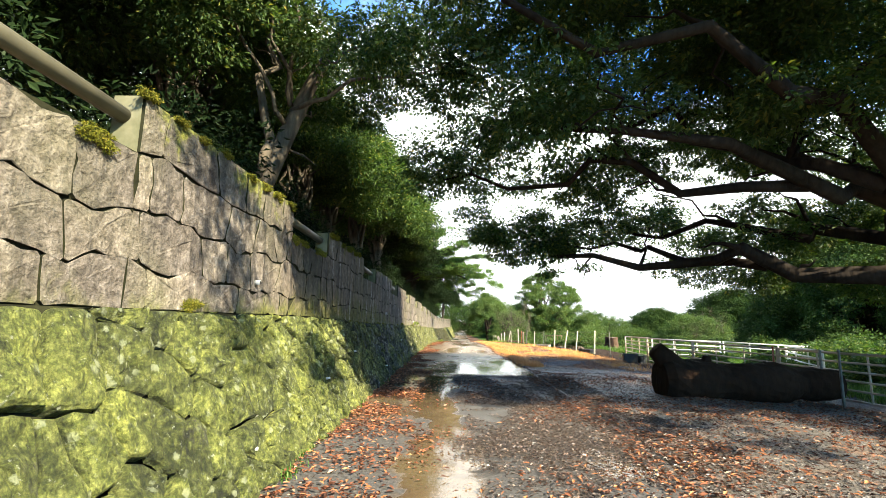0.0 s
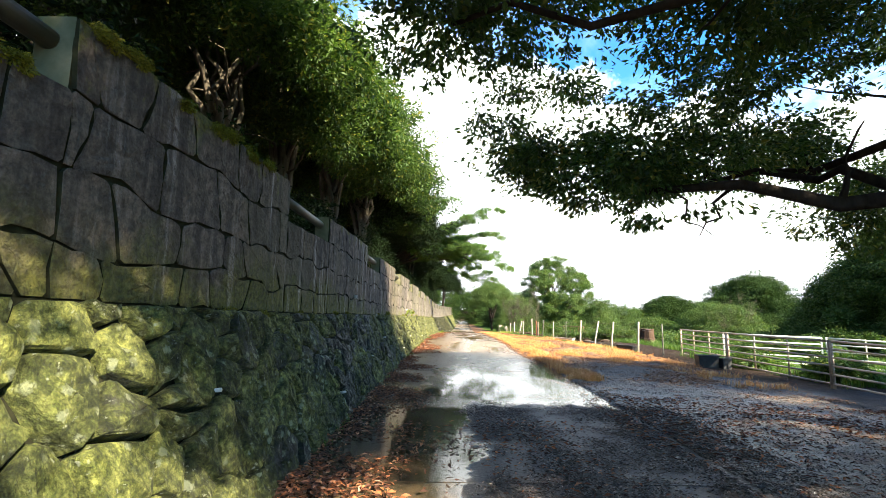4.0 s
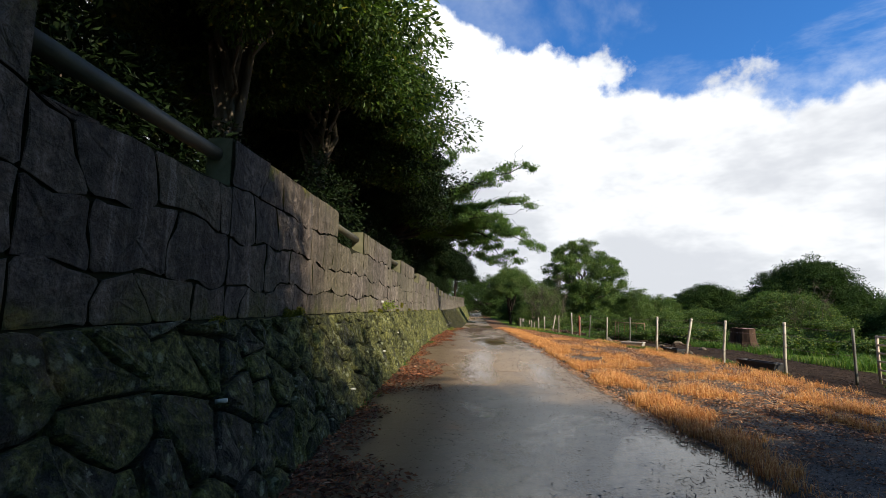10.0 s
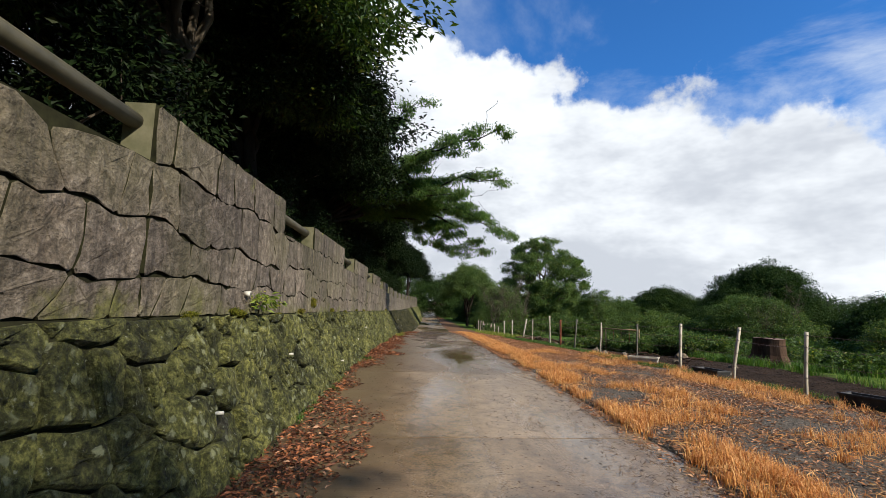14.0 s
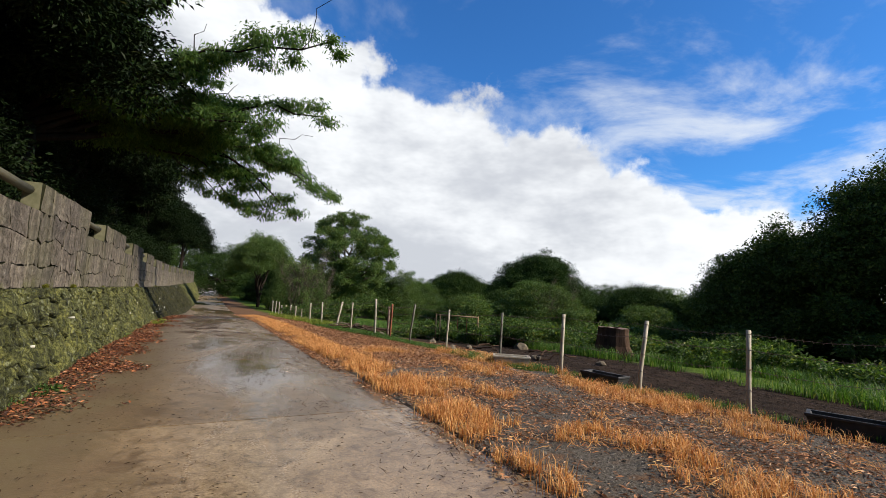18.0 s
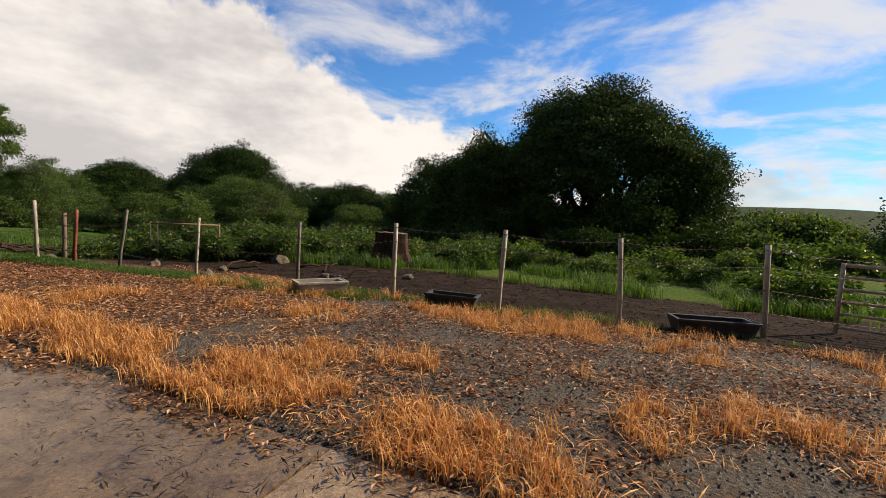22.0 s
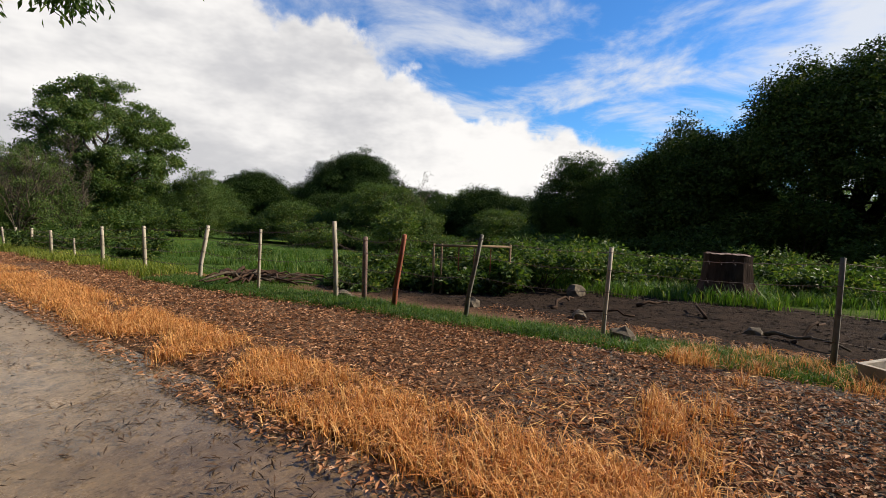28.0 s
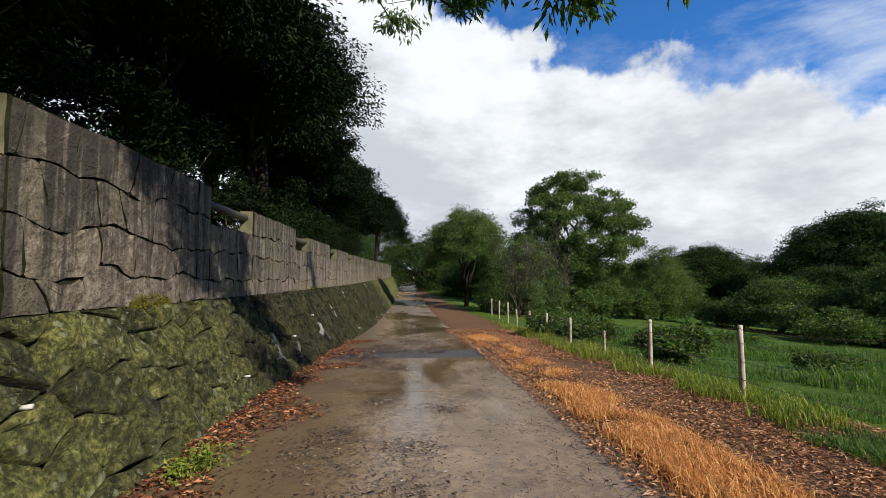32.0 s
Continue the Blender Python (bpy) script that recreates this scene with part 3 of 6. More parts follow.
def tube(points, radii, sides=8, cap=True, rough=0.0, rng=None):
    """Verts and quads of a tapered tube along points."""
    pts = [Vector(p) for p in points]
    verts, faces = [], []
    ref = Vector((0.31, 0.17, 0.93))
    for i, p in enumerate(pts):
        t = (pts[min(i + 1, len(pts) - 1)] - pts[max(i - 1, 0)]).normalized()
        a = t.cross(ref if abs(t.dot(ref)) < 0.95 else Vector((1, 0, 0))).normalized()
        b = t.cross(a)
        for k in range(sides):
            w = 2 * math.pi * k / sides
            r = radii[i] * (1 + (rng.uniform(-rough, rough) if rng else 0))
            verts.append(p + a * (r * math.cos(w)) + b * (r * math.sin(w)))
    for i in range(len(pts) - 1):
        for k in range(sides):
            k2 = (k + 1) % sides
            faces.append((i * sides + k, i * sides + k2, (i + 1) * sides + k2, (i + 1) * sides + k))
    if cap:
        faces.append(tuple(range(sides - 1, -1, -1)))
        faces.append(tuple(range((len(pts) - 1) * sides, len(pts) * sides)))
    return verts, faces


def tube_mesh(name, points, radii, mat, sides=8, rough=0.0, rng=None):
    return mesh_py(name, *tube(points, radii, sides, True, rough, rng), mat, True)


def leaf_mesh(name, centers, axis, normal, length, width, mat):
    """Pointed leaves, one quad each: arrays of centres, axes, normals, lengths and widths."""
    axis = axis / np.linalg.norm(axis, axis=1, keepdims=True)
    sidew = np.cross(axis, normal)
    sidew /= np.linalg.norm(sidew, axis=1, keepdims=True) + 1e-9
    nrm = np.cross(sidew, axis)
    L, Wd = length[:, None], width[:, None]
    v = np.stack([centers - axis * L * 0.5, centers + sidew * Wd * 0.5 + nrm * Wd * 0.15, centers + axis * L * 0.5 - nrm * L * 0.12, centers - sidew * Wd * 0.5 + nrm * Wd * 0.15], 1)
    n = len(centers)
    return mesh_np(name, v.reshape(-1, 3), np.arange(4 * n).reshape(n, 4), mat)


def lerp(table, t):
    return float(np.interp(t, [a for a, _ in table], [b for _, b in table]))


# ---- plan ----
UPPER_X = [(-8, -2.6), (7, -2.2), (16.5, -1.91), (28, -1.62), (46, -1.09), (50, -1.0), (56, -0.85), (64, -0.5), (75, 0.1), (90, 1.1), (105, 2.0)]
BASE_X = [(-8, -1.8), (0, -1.65), (10, -1.5), (20, -1.36), (30, -1.1), (36, -0.95), (42, -0.66), (48, -0.4), (54, 0.05), (58, 0.45), (63, 0.8), (69, 1.15), (75, 1.5), (90, 2.2), (105, 2.8)]
EDGE_X = [(-8, 2.2), (4.4, 2.45), (7, 2.65), (13.5, 2.8), (20, 3.0), (27, 3.1), (33, 3.2), (40, 3.4), (48, 3.7), (54, 3.9), (61, 3.95), (73, 4.25), (90, 4.9), (105, 5.5), (150, 7.3)]
ROAD_Z = [(-8, 0), (34, 0), (38, -0.07), (42, -0.16), (48, -0.3), (54, -0.55), (63, -0.95), (80, -1.15), (105, -1.1), (130, -0.85), (160, -0.6)]
LEDGE_Z = [(-8, 1.6), (0, 1.57), (8, 1.58), (12, 1.49), (17, 1.44), (23, 1.39), (27, 1.33), (35, 1.22), (46, 1.07), (52, 0.95), (65, 0.82), (105, 0.9)]
HIGH = [(8.55 + 5.22 * k, 11.87 + 5.22 * k) for k in range(-3, 18)]
TOP_Z = [(-8, 3.24), (7, 3.18), (12, 3.12), (17, 3.04), (28, 2.93), (48, 2.55), (56, 2.4), (65, 2.3), (105, 2.4)]
LOW_STEP = 0.46


def ground_z(x, y):
    """Height of the ground."""
    r = lerp(ROAD_Z, y)
    e = lerp(EDGE_X, y)
    u = lerp(UPPER_X, y)
    if x < u - 0.2:
        return 1.9 + 0.12 * min(-(x - u), 30)
    if x < e:
        return r - 0.06
    s = x - e
    drop = 0.0
    if s > 3.0:
        far = min(s - 3.0, 60.0)
        slope = 0.03 + 0.045 * min(max((y - 34) / 12, 0), 1)
        drop = -slope * min(far, 34) - (0.05 * min(max(s - 3, 0), 1.0))
    near = min(max(s, 0), 3) / 3
    return r + 0.012 - 0.05 * near + drop + (0.02 * noise.noise((x * 1.3, y * 1.3, 0)) + 0.06 * noise.noise((x * 0.3, y * 0.3, 4))) * min(1, max(s, 0) / 1.5)


def line(*spans):
    out = []
    for a, b, n in spans:
        out += list(np.linspace(a, b, n, endpoint=False))
    return np.array(out + [spans[-1][1]])


gx = line((-600, -60, 8), (-60, -5, 10), (-5, -1.5, 8), (-1.5, 14, 62), (14, 40, 40), (40, 120, 20), (120, 900, 14))
gy = line((-600, -60, 8), (-60, -6, 12), (-6, 60, 200), (60, 120, 50), (120, 260, 20), (260, 900, 12))
gv = np.array([(x, y, ground_z(x, y) + (max(0, 14 * math.exp(-((x - 330) / 120) ** 2 - ((y + 60) / 160) ** 2)))) for y in gy for x in gx])
nx, ny = len(gx), len(gy)
idx = np.arange(nx * ny).reshape(ny, nx)
gf = np.stack([idx[:-1, :-1], idx[:-1, 1:], idx[1:, 1:], idx[1:, :-1]], -1).reshape(-1, 4)
tagged(new("ground", mesh_np("ground", gv, gf, MAT_GROUND, True)), "dark gravel shoulder, mud and green pasture ground", "ground", kind="structure")

# concrete road in slabs
road = thing("road", "wet grey concrete lane with joints and silt", "road", kind="structure")
JOINTS = [-8, -3.2, 1.4, 6.2, 10.6, 14.9, 18.7, 21.15, 26.3, 31.4, 35.8, 40.3, 44.9, 48.6, 52.1, 53.5, 57, 61, 66, 72, 78, 86, 95, 105, 118, 132, 150]
for a, b in zip(JOINTS, JOINTS[1:]):
    rows = max(2, int((b - a) / 0.6))
    v, f = [], []
    tilt = random.uniform(-0.004, 0.004)
    for i in range(rows + 1):
        y = a + 0.008 + (b - a - 0.016) * i / rows
        e = lerp(EDGE_X, y) + 0.09 * noise.noise((y * 1.1, 3, 0)) + 0.04 * noise.noise((y * 4.0, 5, 0))
        xs = [lerp(BASE_X, y) - 0.25, lerp(BASE_X, y) + 0.9, (lerp(BASE_X, y) + e) / 2, e]
        z = lerp(ROAD_Z, y) + tilt
        v += [(x, y, z) for x in xs] + [(e, y, z - 0.12)]
    for i in range(rows):
        for k in range(4):
            f.append((i * 5 + k, i * 5 + k + 1, i * 5 + k + 6, i * 5 + k + 5))
    f += [(4, 3, 2, 1, 0), tuple(rows * 5 + k for k in range(5))]
    child("slab", mesh_py("slab", v, f, MAT_ASPHALT if a == 52.1 else MAT_ROAD), road, "dark asphalt strip across the lane" if a == 52.1 else "")

# ---- retaining wall ----


def clip(poly, px, py, nx_, ny_):
    """The part of a polygon on the side of a line that its normal points away from."""
    out = []
    for i, (ax, ay) in enumerate(poly):
        bx, by = poly[(i + 1) % len(poly)]
        da, db = (ax - px) * nx_ + (ay - py) * ny_, (bx - px) * nx_ + (by - py) * ny_
        if da <= 0:
            out.append((ax, ay))
        if (da < 0 < db) or (db < 0 < da):
            t = da / (da - db)
            out.append((ax + (bx - ax) * t, ay + (by - ay) * t))
    return out


def cells(u0, u1, v0, v1, du, dv, jitter, rng, drop=0.0):
    """Irregular stones that fill a strip, as polygons."""
    sites = []
    rows = int(math.ceil((v1 - v0) / dv)) + 2
    for j in range(-1, rows):
        u = u0 - du + (du / 2 if j % 2 else 0)
        while u < u1 + du:
            sites.append((u + rng.uniform(-jitter, jitter) * du, v0 + (j + 0.5 + rng.uniform(-jitter, jitter) * 0.8) * dv))
            u += du * rng.uniform(0.7, 1.35)
    sites = sorted(q for q in sites if rng.random() >= drop)
    us = [s[0] for s in sites]
    reach = 2.6 * max(du, dv)
    out = []
    for k, (su, sv) in enumerate(sites):
        poly = [(su - reach, sv - reach), (su + reach, sv - reach), (su + reach, sv + reach), (su - reach, sv + reach)]
        lo, hi = np.searchsorted(us, su - reach), np.searchsorted(us, su + reach)
        for q in range(lo, hi):
            if q != k:
                tu, tv = sites[q]
                if abs(tv - sv) < reach:
                    poly = clip(poly, (su + tu) / 2, (sv + tv) / 2, tu - su, tv - sv)
        out.append(poly)
    return out


def courses(u0, u1, levels, foot, head, rng):
    """Roughly squared blocks in wavering courses between two heights along the wall, as polygons."""
    def bed(j, u):
        f = levels[j] + (0.085 * noise.noise((u * 1.7, j * 7.7, 2.0)) + 0.045 * noise.noise((u * 4.5, j * 3.1, 5.0)) if 0 < j < len(levels) - 1 else 0)
        return lerp(foot, u) + f * (lerp(head, u) - lerp(foot, u))
    out = []
    for j in range(len(levels) - 1):
        joints, u = [], u0
        while u < u1 + 0.6:
            joints.append((u + rng.uniform(-0.13, 0.13), rng.uniform(-0.04, 0.04), u + rng.uniform(-0.13, 0.13)))
            u += rng.uniform(0.4, 0.86)
        for (a, am, at), (b, bm_, bt) in zip(joints, joints[1:]):
            n = max(2, int((b - a) / 0.17))
            low = [(a + (b - a) * i / n, bed(j, a + (b - a) * i / n)) for i in range(n + 1)]
            up = [(bt + (at - bt) * i / n, bed(j + 1, bt + (at - bt) * i / n)) for i in range(n + 1)]
            right, left = ((b + bt) / 2 + bm_, (low[-1][1] + up[0][1]) / 2), ((a + at) / 2 + am, (low[0][1] + up[-1][1]) / 2)
            out.append(low + [right] + up + [left])
    return out


def stone(poly, gap, rise, rng, rings, tilt=0.03, worn=0.05, chip=0.012):
    """A stone's outline set back by gap, with wavering edges and a swollen face: (u, v, depth) and faces."""
    n = len(poly)
    cu, cv = sum(p[0] for p in poly) / n, sum(p[1] for p in poly) / n
    ring = []
    for i in range(n):
        (ax, ay), (bx, by), (ox, oy) = poly[i], poly[(i + 1) % n], poly[i - 1]
        if math.hypot(bx - ax, by - ay) < 0.03:
            continue
        # corners are worn round
        la, lb = math.hypot(ox - ax, oy - ay) + 1e-6, math.hypot(bx - ax, by - ay)
        sharp = ((ox - ax) * (bx - ax) + (oy - ay) * (by - ay)) / (la * lb)
        if sharp > -0.6 and la > 0.12 and lb > 0.12:
            r_ = min(worn, la * 0.25, lb * 0.25)
            ring.append((ax + (ox - ax) / la * r_, ay + (oy - ay) / la * r_))
            ring.append((ax + (bx - ax) / lb * r_, ay + (by - ay) / lb * r_))
        else:
            ring.append((ax, ay))
        if math.hypot(bx - ax, by - ay) > 0.2:
            ring.append(((ax + bx) / 2 + rng.uniform(-0.02, 0.02), (ay + by) / 2 + rng.uniform(-0.02, 0.02)))
    if len(ring) < 3:
        return None
    size = max(0.06, min(max(math.hypot(p[0] - cu, p[1] - cv) for p in ring), 1.0))
    verts, faces, m = [], [], len(ring)
    tu, tv = rng.uniform(-tilt, tilt), rng.uniform(-tilt, tilt)
    for shrink, depth in rings:
        for (u, v) in ring:
            d = math.hypot(u - cu, v - cv) + 1e-6
            k = max(0.1, 1 - (gap + shrink * size) / d)
            verts.append((cu + (u - cu) * k, cv + (v - cv) * k, depth * rise + (rng.uniform(-0.16, 0.16) * rise + chip * noise.noise((cu + (u - cu) * k * 7.0, cv + (v - cv) * k * 7.0, cu)) + tu * (u - cu) + tv * (v - cv) if depth > 0.3 else 0)))
    verts.append((cu, cv, rise * rng.uniform(0.9, 1.25)))
    for r in range(len(rings) - 1):
        for i in range(m):
            j = (i + 1) % m
            faces.append((r * m + i, r * m + j, (r + 1) * m + j, (r + 1) * m + i))
    last = (len(rings) - 1) * m
    for i in range(m):
        faces.append((last + i, last + (i + 1) % m, len(rings) * m))
    return verts, faces


def sections():
    out, y = [], -8.0
    for a, b in HIGH:
        if b <= -8:
            continue
        if a > y:
            out.append((y, a, False))
        out.append((max(a, -8), b, True))
        y = b
    return out


THICK = 0.22
wall_core = thing("wall_west", "long stone-faced retaining wall beside the lane", "wall", kind="structure")
# mortar bed of the battered foot
ys = list(np.arange(-8, 105.1, 0.5))
v, f = [], []
for y in ys:
    u, b, l, r = lerp(UPPER_X, y), lerp(BASE_X, y), lerp(LEDGE_Z, y), lerp(ROAD_Z, y)
    v += [(b - 0.05, y, r - 0.3), (u + 0.02, y, l), (u - THICK - 0.4, y, l), (u - THICK - 0.4, y, r - 0.3)]
for i in range(len(ys) - 1):
    for k in range(4):
        f.append((i * 4 + k, (i + 1) * 4 + k, (i + 1) * 4 + (k + 1) % 4, i * 4 + (k + 1) % 4))
f += [(0, 1, 2, 3), tuple(len(v) - 1 - k for k in range(4))]
foot = child("wall_foot", mesh_py("wall_foot", v, f, MAT_JOINT), wall_core, "battered foot of mossy dark rubble stones")
rest_v, rest_f = [], []


def face_upper(u, v, d):
    return (lerp(UPPER_X, u) + d, u, v)


def face_lower(u, v, d):
    l, r = lerp(LEDGE_Z, u), lerp(ROAD_Z, u) - 0.05
    ux, b = lerp(UPPER_X, u) + 0.02, lerp(BASE_X, u)
    t = v / 1.7
    nrm = Vector((l - r, 0, b - ux)).normalized()
    return (b + (ux - b) * t + nrm.x * d, u, r + (l - r) * t + nrm.z * d)


rng = random.Random(4)

upper_cells = courses(-8, 105, (0, 0.19, 0.44, 0.72, 1.03), LEDGE_Z, TOP_Z, rng)
wall_band = thing("wall_parapet", "stamped concrete parapet with large stone shapes and moss", "wall", kind="structure")
for a, b, is_high in sections():
    top = lerp(TOP_Z, (a + b) / 2) - (0 if is_high else LOW_STEP)
    vv, ff = [], []
    n = max(2, int((b - a) / 1.0))
    for i in range(n + 1):
        y = a + (b - a) * i / n
        x, l = lerp(UPPER_X, y), lerp(LEDGE_Z, y)
        vv += [(x, y, l - 0.02), (x, y, top), (x - THICK, y, top), (x - THICK, y, l - 0.02)]
    for i in range(n):
        for k in range(4):
            ff.append((i * 4 + k, (i + 1) * 4 + k, (i + 1) * 4 + (k + 1) % 4, i * 4 + (k + 1) % 4))
    ff += [(0, 1, 2, 3), tuple(len(vv) - 1 - k for k in range(4))]
    core = mesh_py("parapet_core", vv, ff, MAT_CAP)
    core.materials.append(MAT_JOINT)
    core.polygons.foreach_set("material_index", [1 if abs(q.normal.x) > 0.9 else 0 for q in core.polygons])
    child("parapet_core", core, wall_band)
    if not is_high and a > -5:
        x, z = lerp(UPPER_X, (a + b) / 2) - THICK * 0.5, top + 0.29
        child("handrail", tube_mesh("handrail", [(x, a - 0.05, z), (x, (a + b) / 2, z), (x, b + 0.05, z)], [0.06] * 3, MAT_PIPE, 14), wall_band, "green-brown painted steel pipe rail")
    for poly in upper_cells:
        p = poly
        for px, py, qx, qy in ((a, 0, -1, 0), (b, 0, 1, 0), (0, top - 0.004, 0, 1)):
            p = clip(p, px, py, qx, qy)
            if not p:
                break
        if not p or len(p) < 3:
            continue
        mid = sum(q[0] for q in p) / len(p)
        p = clip(p, mid, lerp(LEDGE_Z, mid), 0, -1)
        if len(p) < 3:
            continue
        area = abs(sum(p[i][0] * p[(i + 1) % len(p)][1] - p[(i + 1) % len(p)][0] * p[i][1] for i in range(len(p)))) / 2
        if area < 0.012:
            continue
        s = stone(p, 0.009, 0.03, rng, ((0.0, -0.1), (0.003, 0.8), (0.014, 0.97), (0.13, 1.0), (0.5, 1.0)), 0.01, 0.024)
        if not s:
            continue
        sv = [face_upper(*q) for q in s[0]]
        if -1 < mid < 54:
            me = mesh_py("stone", sv, s[1], MAT_UPPER, False)
            me.materials.append(MAT_JOINT)
            rim = (len(sv) - 1) // 5
            me.polygons.foreach_set("material_index", [1] * rim + [0] * (len(s[1]) - rim))
            child("stone", me, wall_band)
        else:
            o = len(rest_v)
            rest_v += sv
            rest_f += [tuple(i + o for i in q) for q in s[1]]
tagged(child("far_stones", mesh_py("far_stones", rest_v, rest_f, MAT_UPPER), wall_band, "joined far stones of the parapet"), kind="stuff")

rest_v, rest_f, count = [], [], 0
for poly in cells(-8, 105, 0.0, 1.7, 0.34, 0.38, 0.6, rng, 0.14):
    p = clip(clip(clip(clip(poly, 0, 1.69, 0, 1), 0, 0.0, 0, -1), -8, 0, -1, 0), 105, 0, 1, 0)
    if len(p) < 3:
        continue
    mid = sum(q[0] for q in p) / len(p)
    s = stone(p, rng.uniform(0.008, 0.018), rng.uniform(0.045, 0.085), rng, ((0.0, -0.6), (0.012, 0.5), (0.07, 0.9), (0.22, 1.0), (0.45, 1.05), (0.7, 1.1)), 0.12, 0.03, 0.04)
    if not s:
        continue
    sv = [face_lower(*q) for q in s[0]]
    if 3.5 < mid < 21 and count < 300:
        count += 1
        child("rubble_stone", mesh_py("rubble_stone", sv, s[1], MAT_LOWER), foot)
    else:
        o = len(rest_v)
        rest_v += sv
        rest_f += [tuple(i + o for i in q) for q in s[1]]
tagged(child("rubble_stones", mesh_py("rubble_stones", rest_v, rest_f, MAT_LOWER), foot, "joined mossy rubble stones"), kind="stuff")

# ---- trees ----


def limb(a, b, r0, r1, rng, sag=0.0, n=6, wob=0.06):
    """A crooked branch from a to b."""
    a, b = Vector(a), Vector(b)
    length = (b - a).length
    pts, rad = [], []
    for i in range(n + 1):
        t = i / n
        w = length * wob * math.sin(math.pi * t)
        pts.append(a.lerp(b, t) + Vector((rng.uniform(-w, w), rng.uniform(-w, w), rng.uniform(-w, w) + sag * length * math.sin(math.pi * t))))
        rad.append(r0 + (r1 - r0) * t ** 0.8)
    return pts, rad


def crown_points(lobes, n, seed, shell=0.55):
    """Points in the outer part of many lobes (centre, radii), and ways outwards."""
    r = np.random.RandomState(seed)
    vol = np.array([l[1][0] * l[1][1] * l[1][2] for l in lobes]) ** 0.75
    which = r.choice(len(lobes), n, p=vol / vol.sum())
    d = r.normal(size=(n, 3))
    d /= np.linalg.norm(d, axis=1, keepdims=True)
    rad = shell + (1 - shell) * r.rand(n) ** 0.7
    rad *= 1 + 0.09 * r.randn(n)
    c, s = np.array([l[0] for l in lobes], float)[which], np.array([l[1] for l in lobes], float)[which]
    return c + d * s * rad[:, None], d


def leaf_cloud(name, pts, out, per, spread, size, mat, seed, aspect=0.45, droop=0.25, up=0.6, flat=0.45, wild=0.45, face=0.0):
    """Sprays of leaves: a flattened clump of per leaves round each point, of uneven size."""
    r = np.random.RandomState(seed)
    n = len(pts) * per
    big = np.repeat(0.55 + 0.9 * r.rand(len(pts)), per)[:, None]
    off = r.normal(size=(n, 3))
    off *= np.minimum(1, 1.7 / (np.linalg.norm(off, axis=1, keepdims=True) + 1e-6))
    c = np.repeat(pts, per, 0) + off * big * spread * np.array([1, 1, flat])
    o = np.repeat(out, per, 0) * 0.4 + off * np.array([1, 1, 0.2]) * 0.6
    axis = o + r.normal(size=(n, 3)) * wild - np.array([0, 0, droop])
    nrm = r.normal(size=(n, 3)) * 0.5 + np.array([0, 0, up]) + o * 0.25 + np.repeat(out, per, 0) * face
    ln = size * (0.65 + 0.7 * r.rand(n))
    return leaf_mesh(name, c, axis, nrm, ln, ln * aspect * (0.8 + 0.4 * r.rand(n)), mat)


def tree(name, label, place, trunk_pts, trunk_rad, limbs, lobes, n, per, spread, size, mat_leaf, mat_bark, seed, aspect=0.45, droop=0.25, shell=0.55, group="", twigs=3, flat=0.45, wild=0.45, face=0.0, up=0.6):
    """trunk_pts and lobes are local to place. limbs: (start, end, r0, r1, sag)."""
    rng = random.Random(seed)
    t = thing(name, label, "tree", group, place=place)
    child("trunk", tube_mesh("trunk", trunk_pts, trunk_rad, mat_bark, 12, 0.1, rng), t)
    for a, b, r0, r1, sag in limbs:
        pts, rad = limb(a, b, r0, r1, rng, sag, 8)
        V, F = tube(pts, rad, 8)
        for k in range(twigs):
            i = rng.randint(2, 8)
            q = pts[i] + Vector((rng.uniform(-1, 1), rng.uniform(-1, 1), rng.uniform(-0.3, 0.8))) * (Vector(b) - Vector(a)).length * 0.24
            v_, f_ = tube(*limb(pts[i], q, rad[i] * 0.55, 0.008, rng, 0.05, 5, 0.1), 5)
            F += [tuple(i + len(V) for i in q) for q in f_]
            V += v_
        child("limb", mesh_py("limb", V, F, mat_bark, True), t)
    pts, out = crown_points(lobes, n, seed, shell)
    child("crown", leaf_cloud("crown", pts, out, per, spread, size, mat_leaf, seed + 1, aspect, droop, up, flat, wild, face), t)
    return t


def dome_lobes(rx, ry, zc, rz, n, seed, size=0.42):
    """Lobes spread over a dome."""
    r = random.Random(seed)
    out = []
    for i in range(n):
        a = i * 2.399963 + r.uniform(-0.3, 0.3)
        q = math.sqrt((i + 0.5) / n)
        out.append(((rx * q * math.cos(a) * 0.8, ry * q * math.sin(a) * 0.8, zc + rz * math.sqrt(max(0, 1 - q * q * 0.9)) * r.uniform(0.76, 0.97)),
                    (rx * size * r.uniform(0.7, 1.2), ry * size * r.uniform(0.7, 1.2), rz * size * r.uniform(0.6, 0.9))))
    return out


# broad shade tree on the right, its limbs over the lane
rng = random.Random(11)
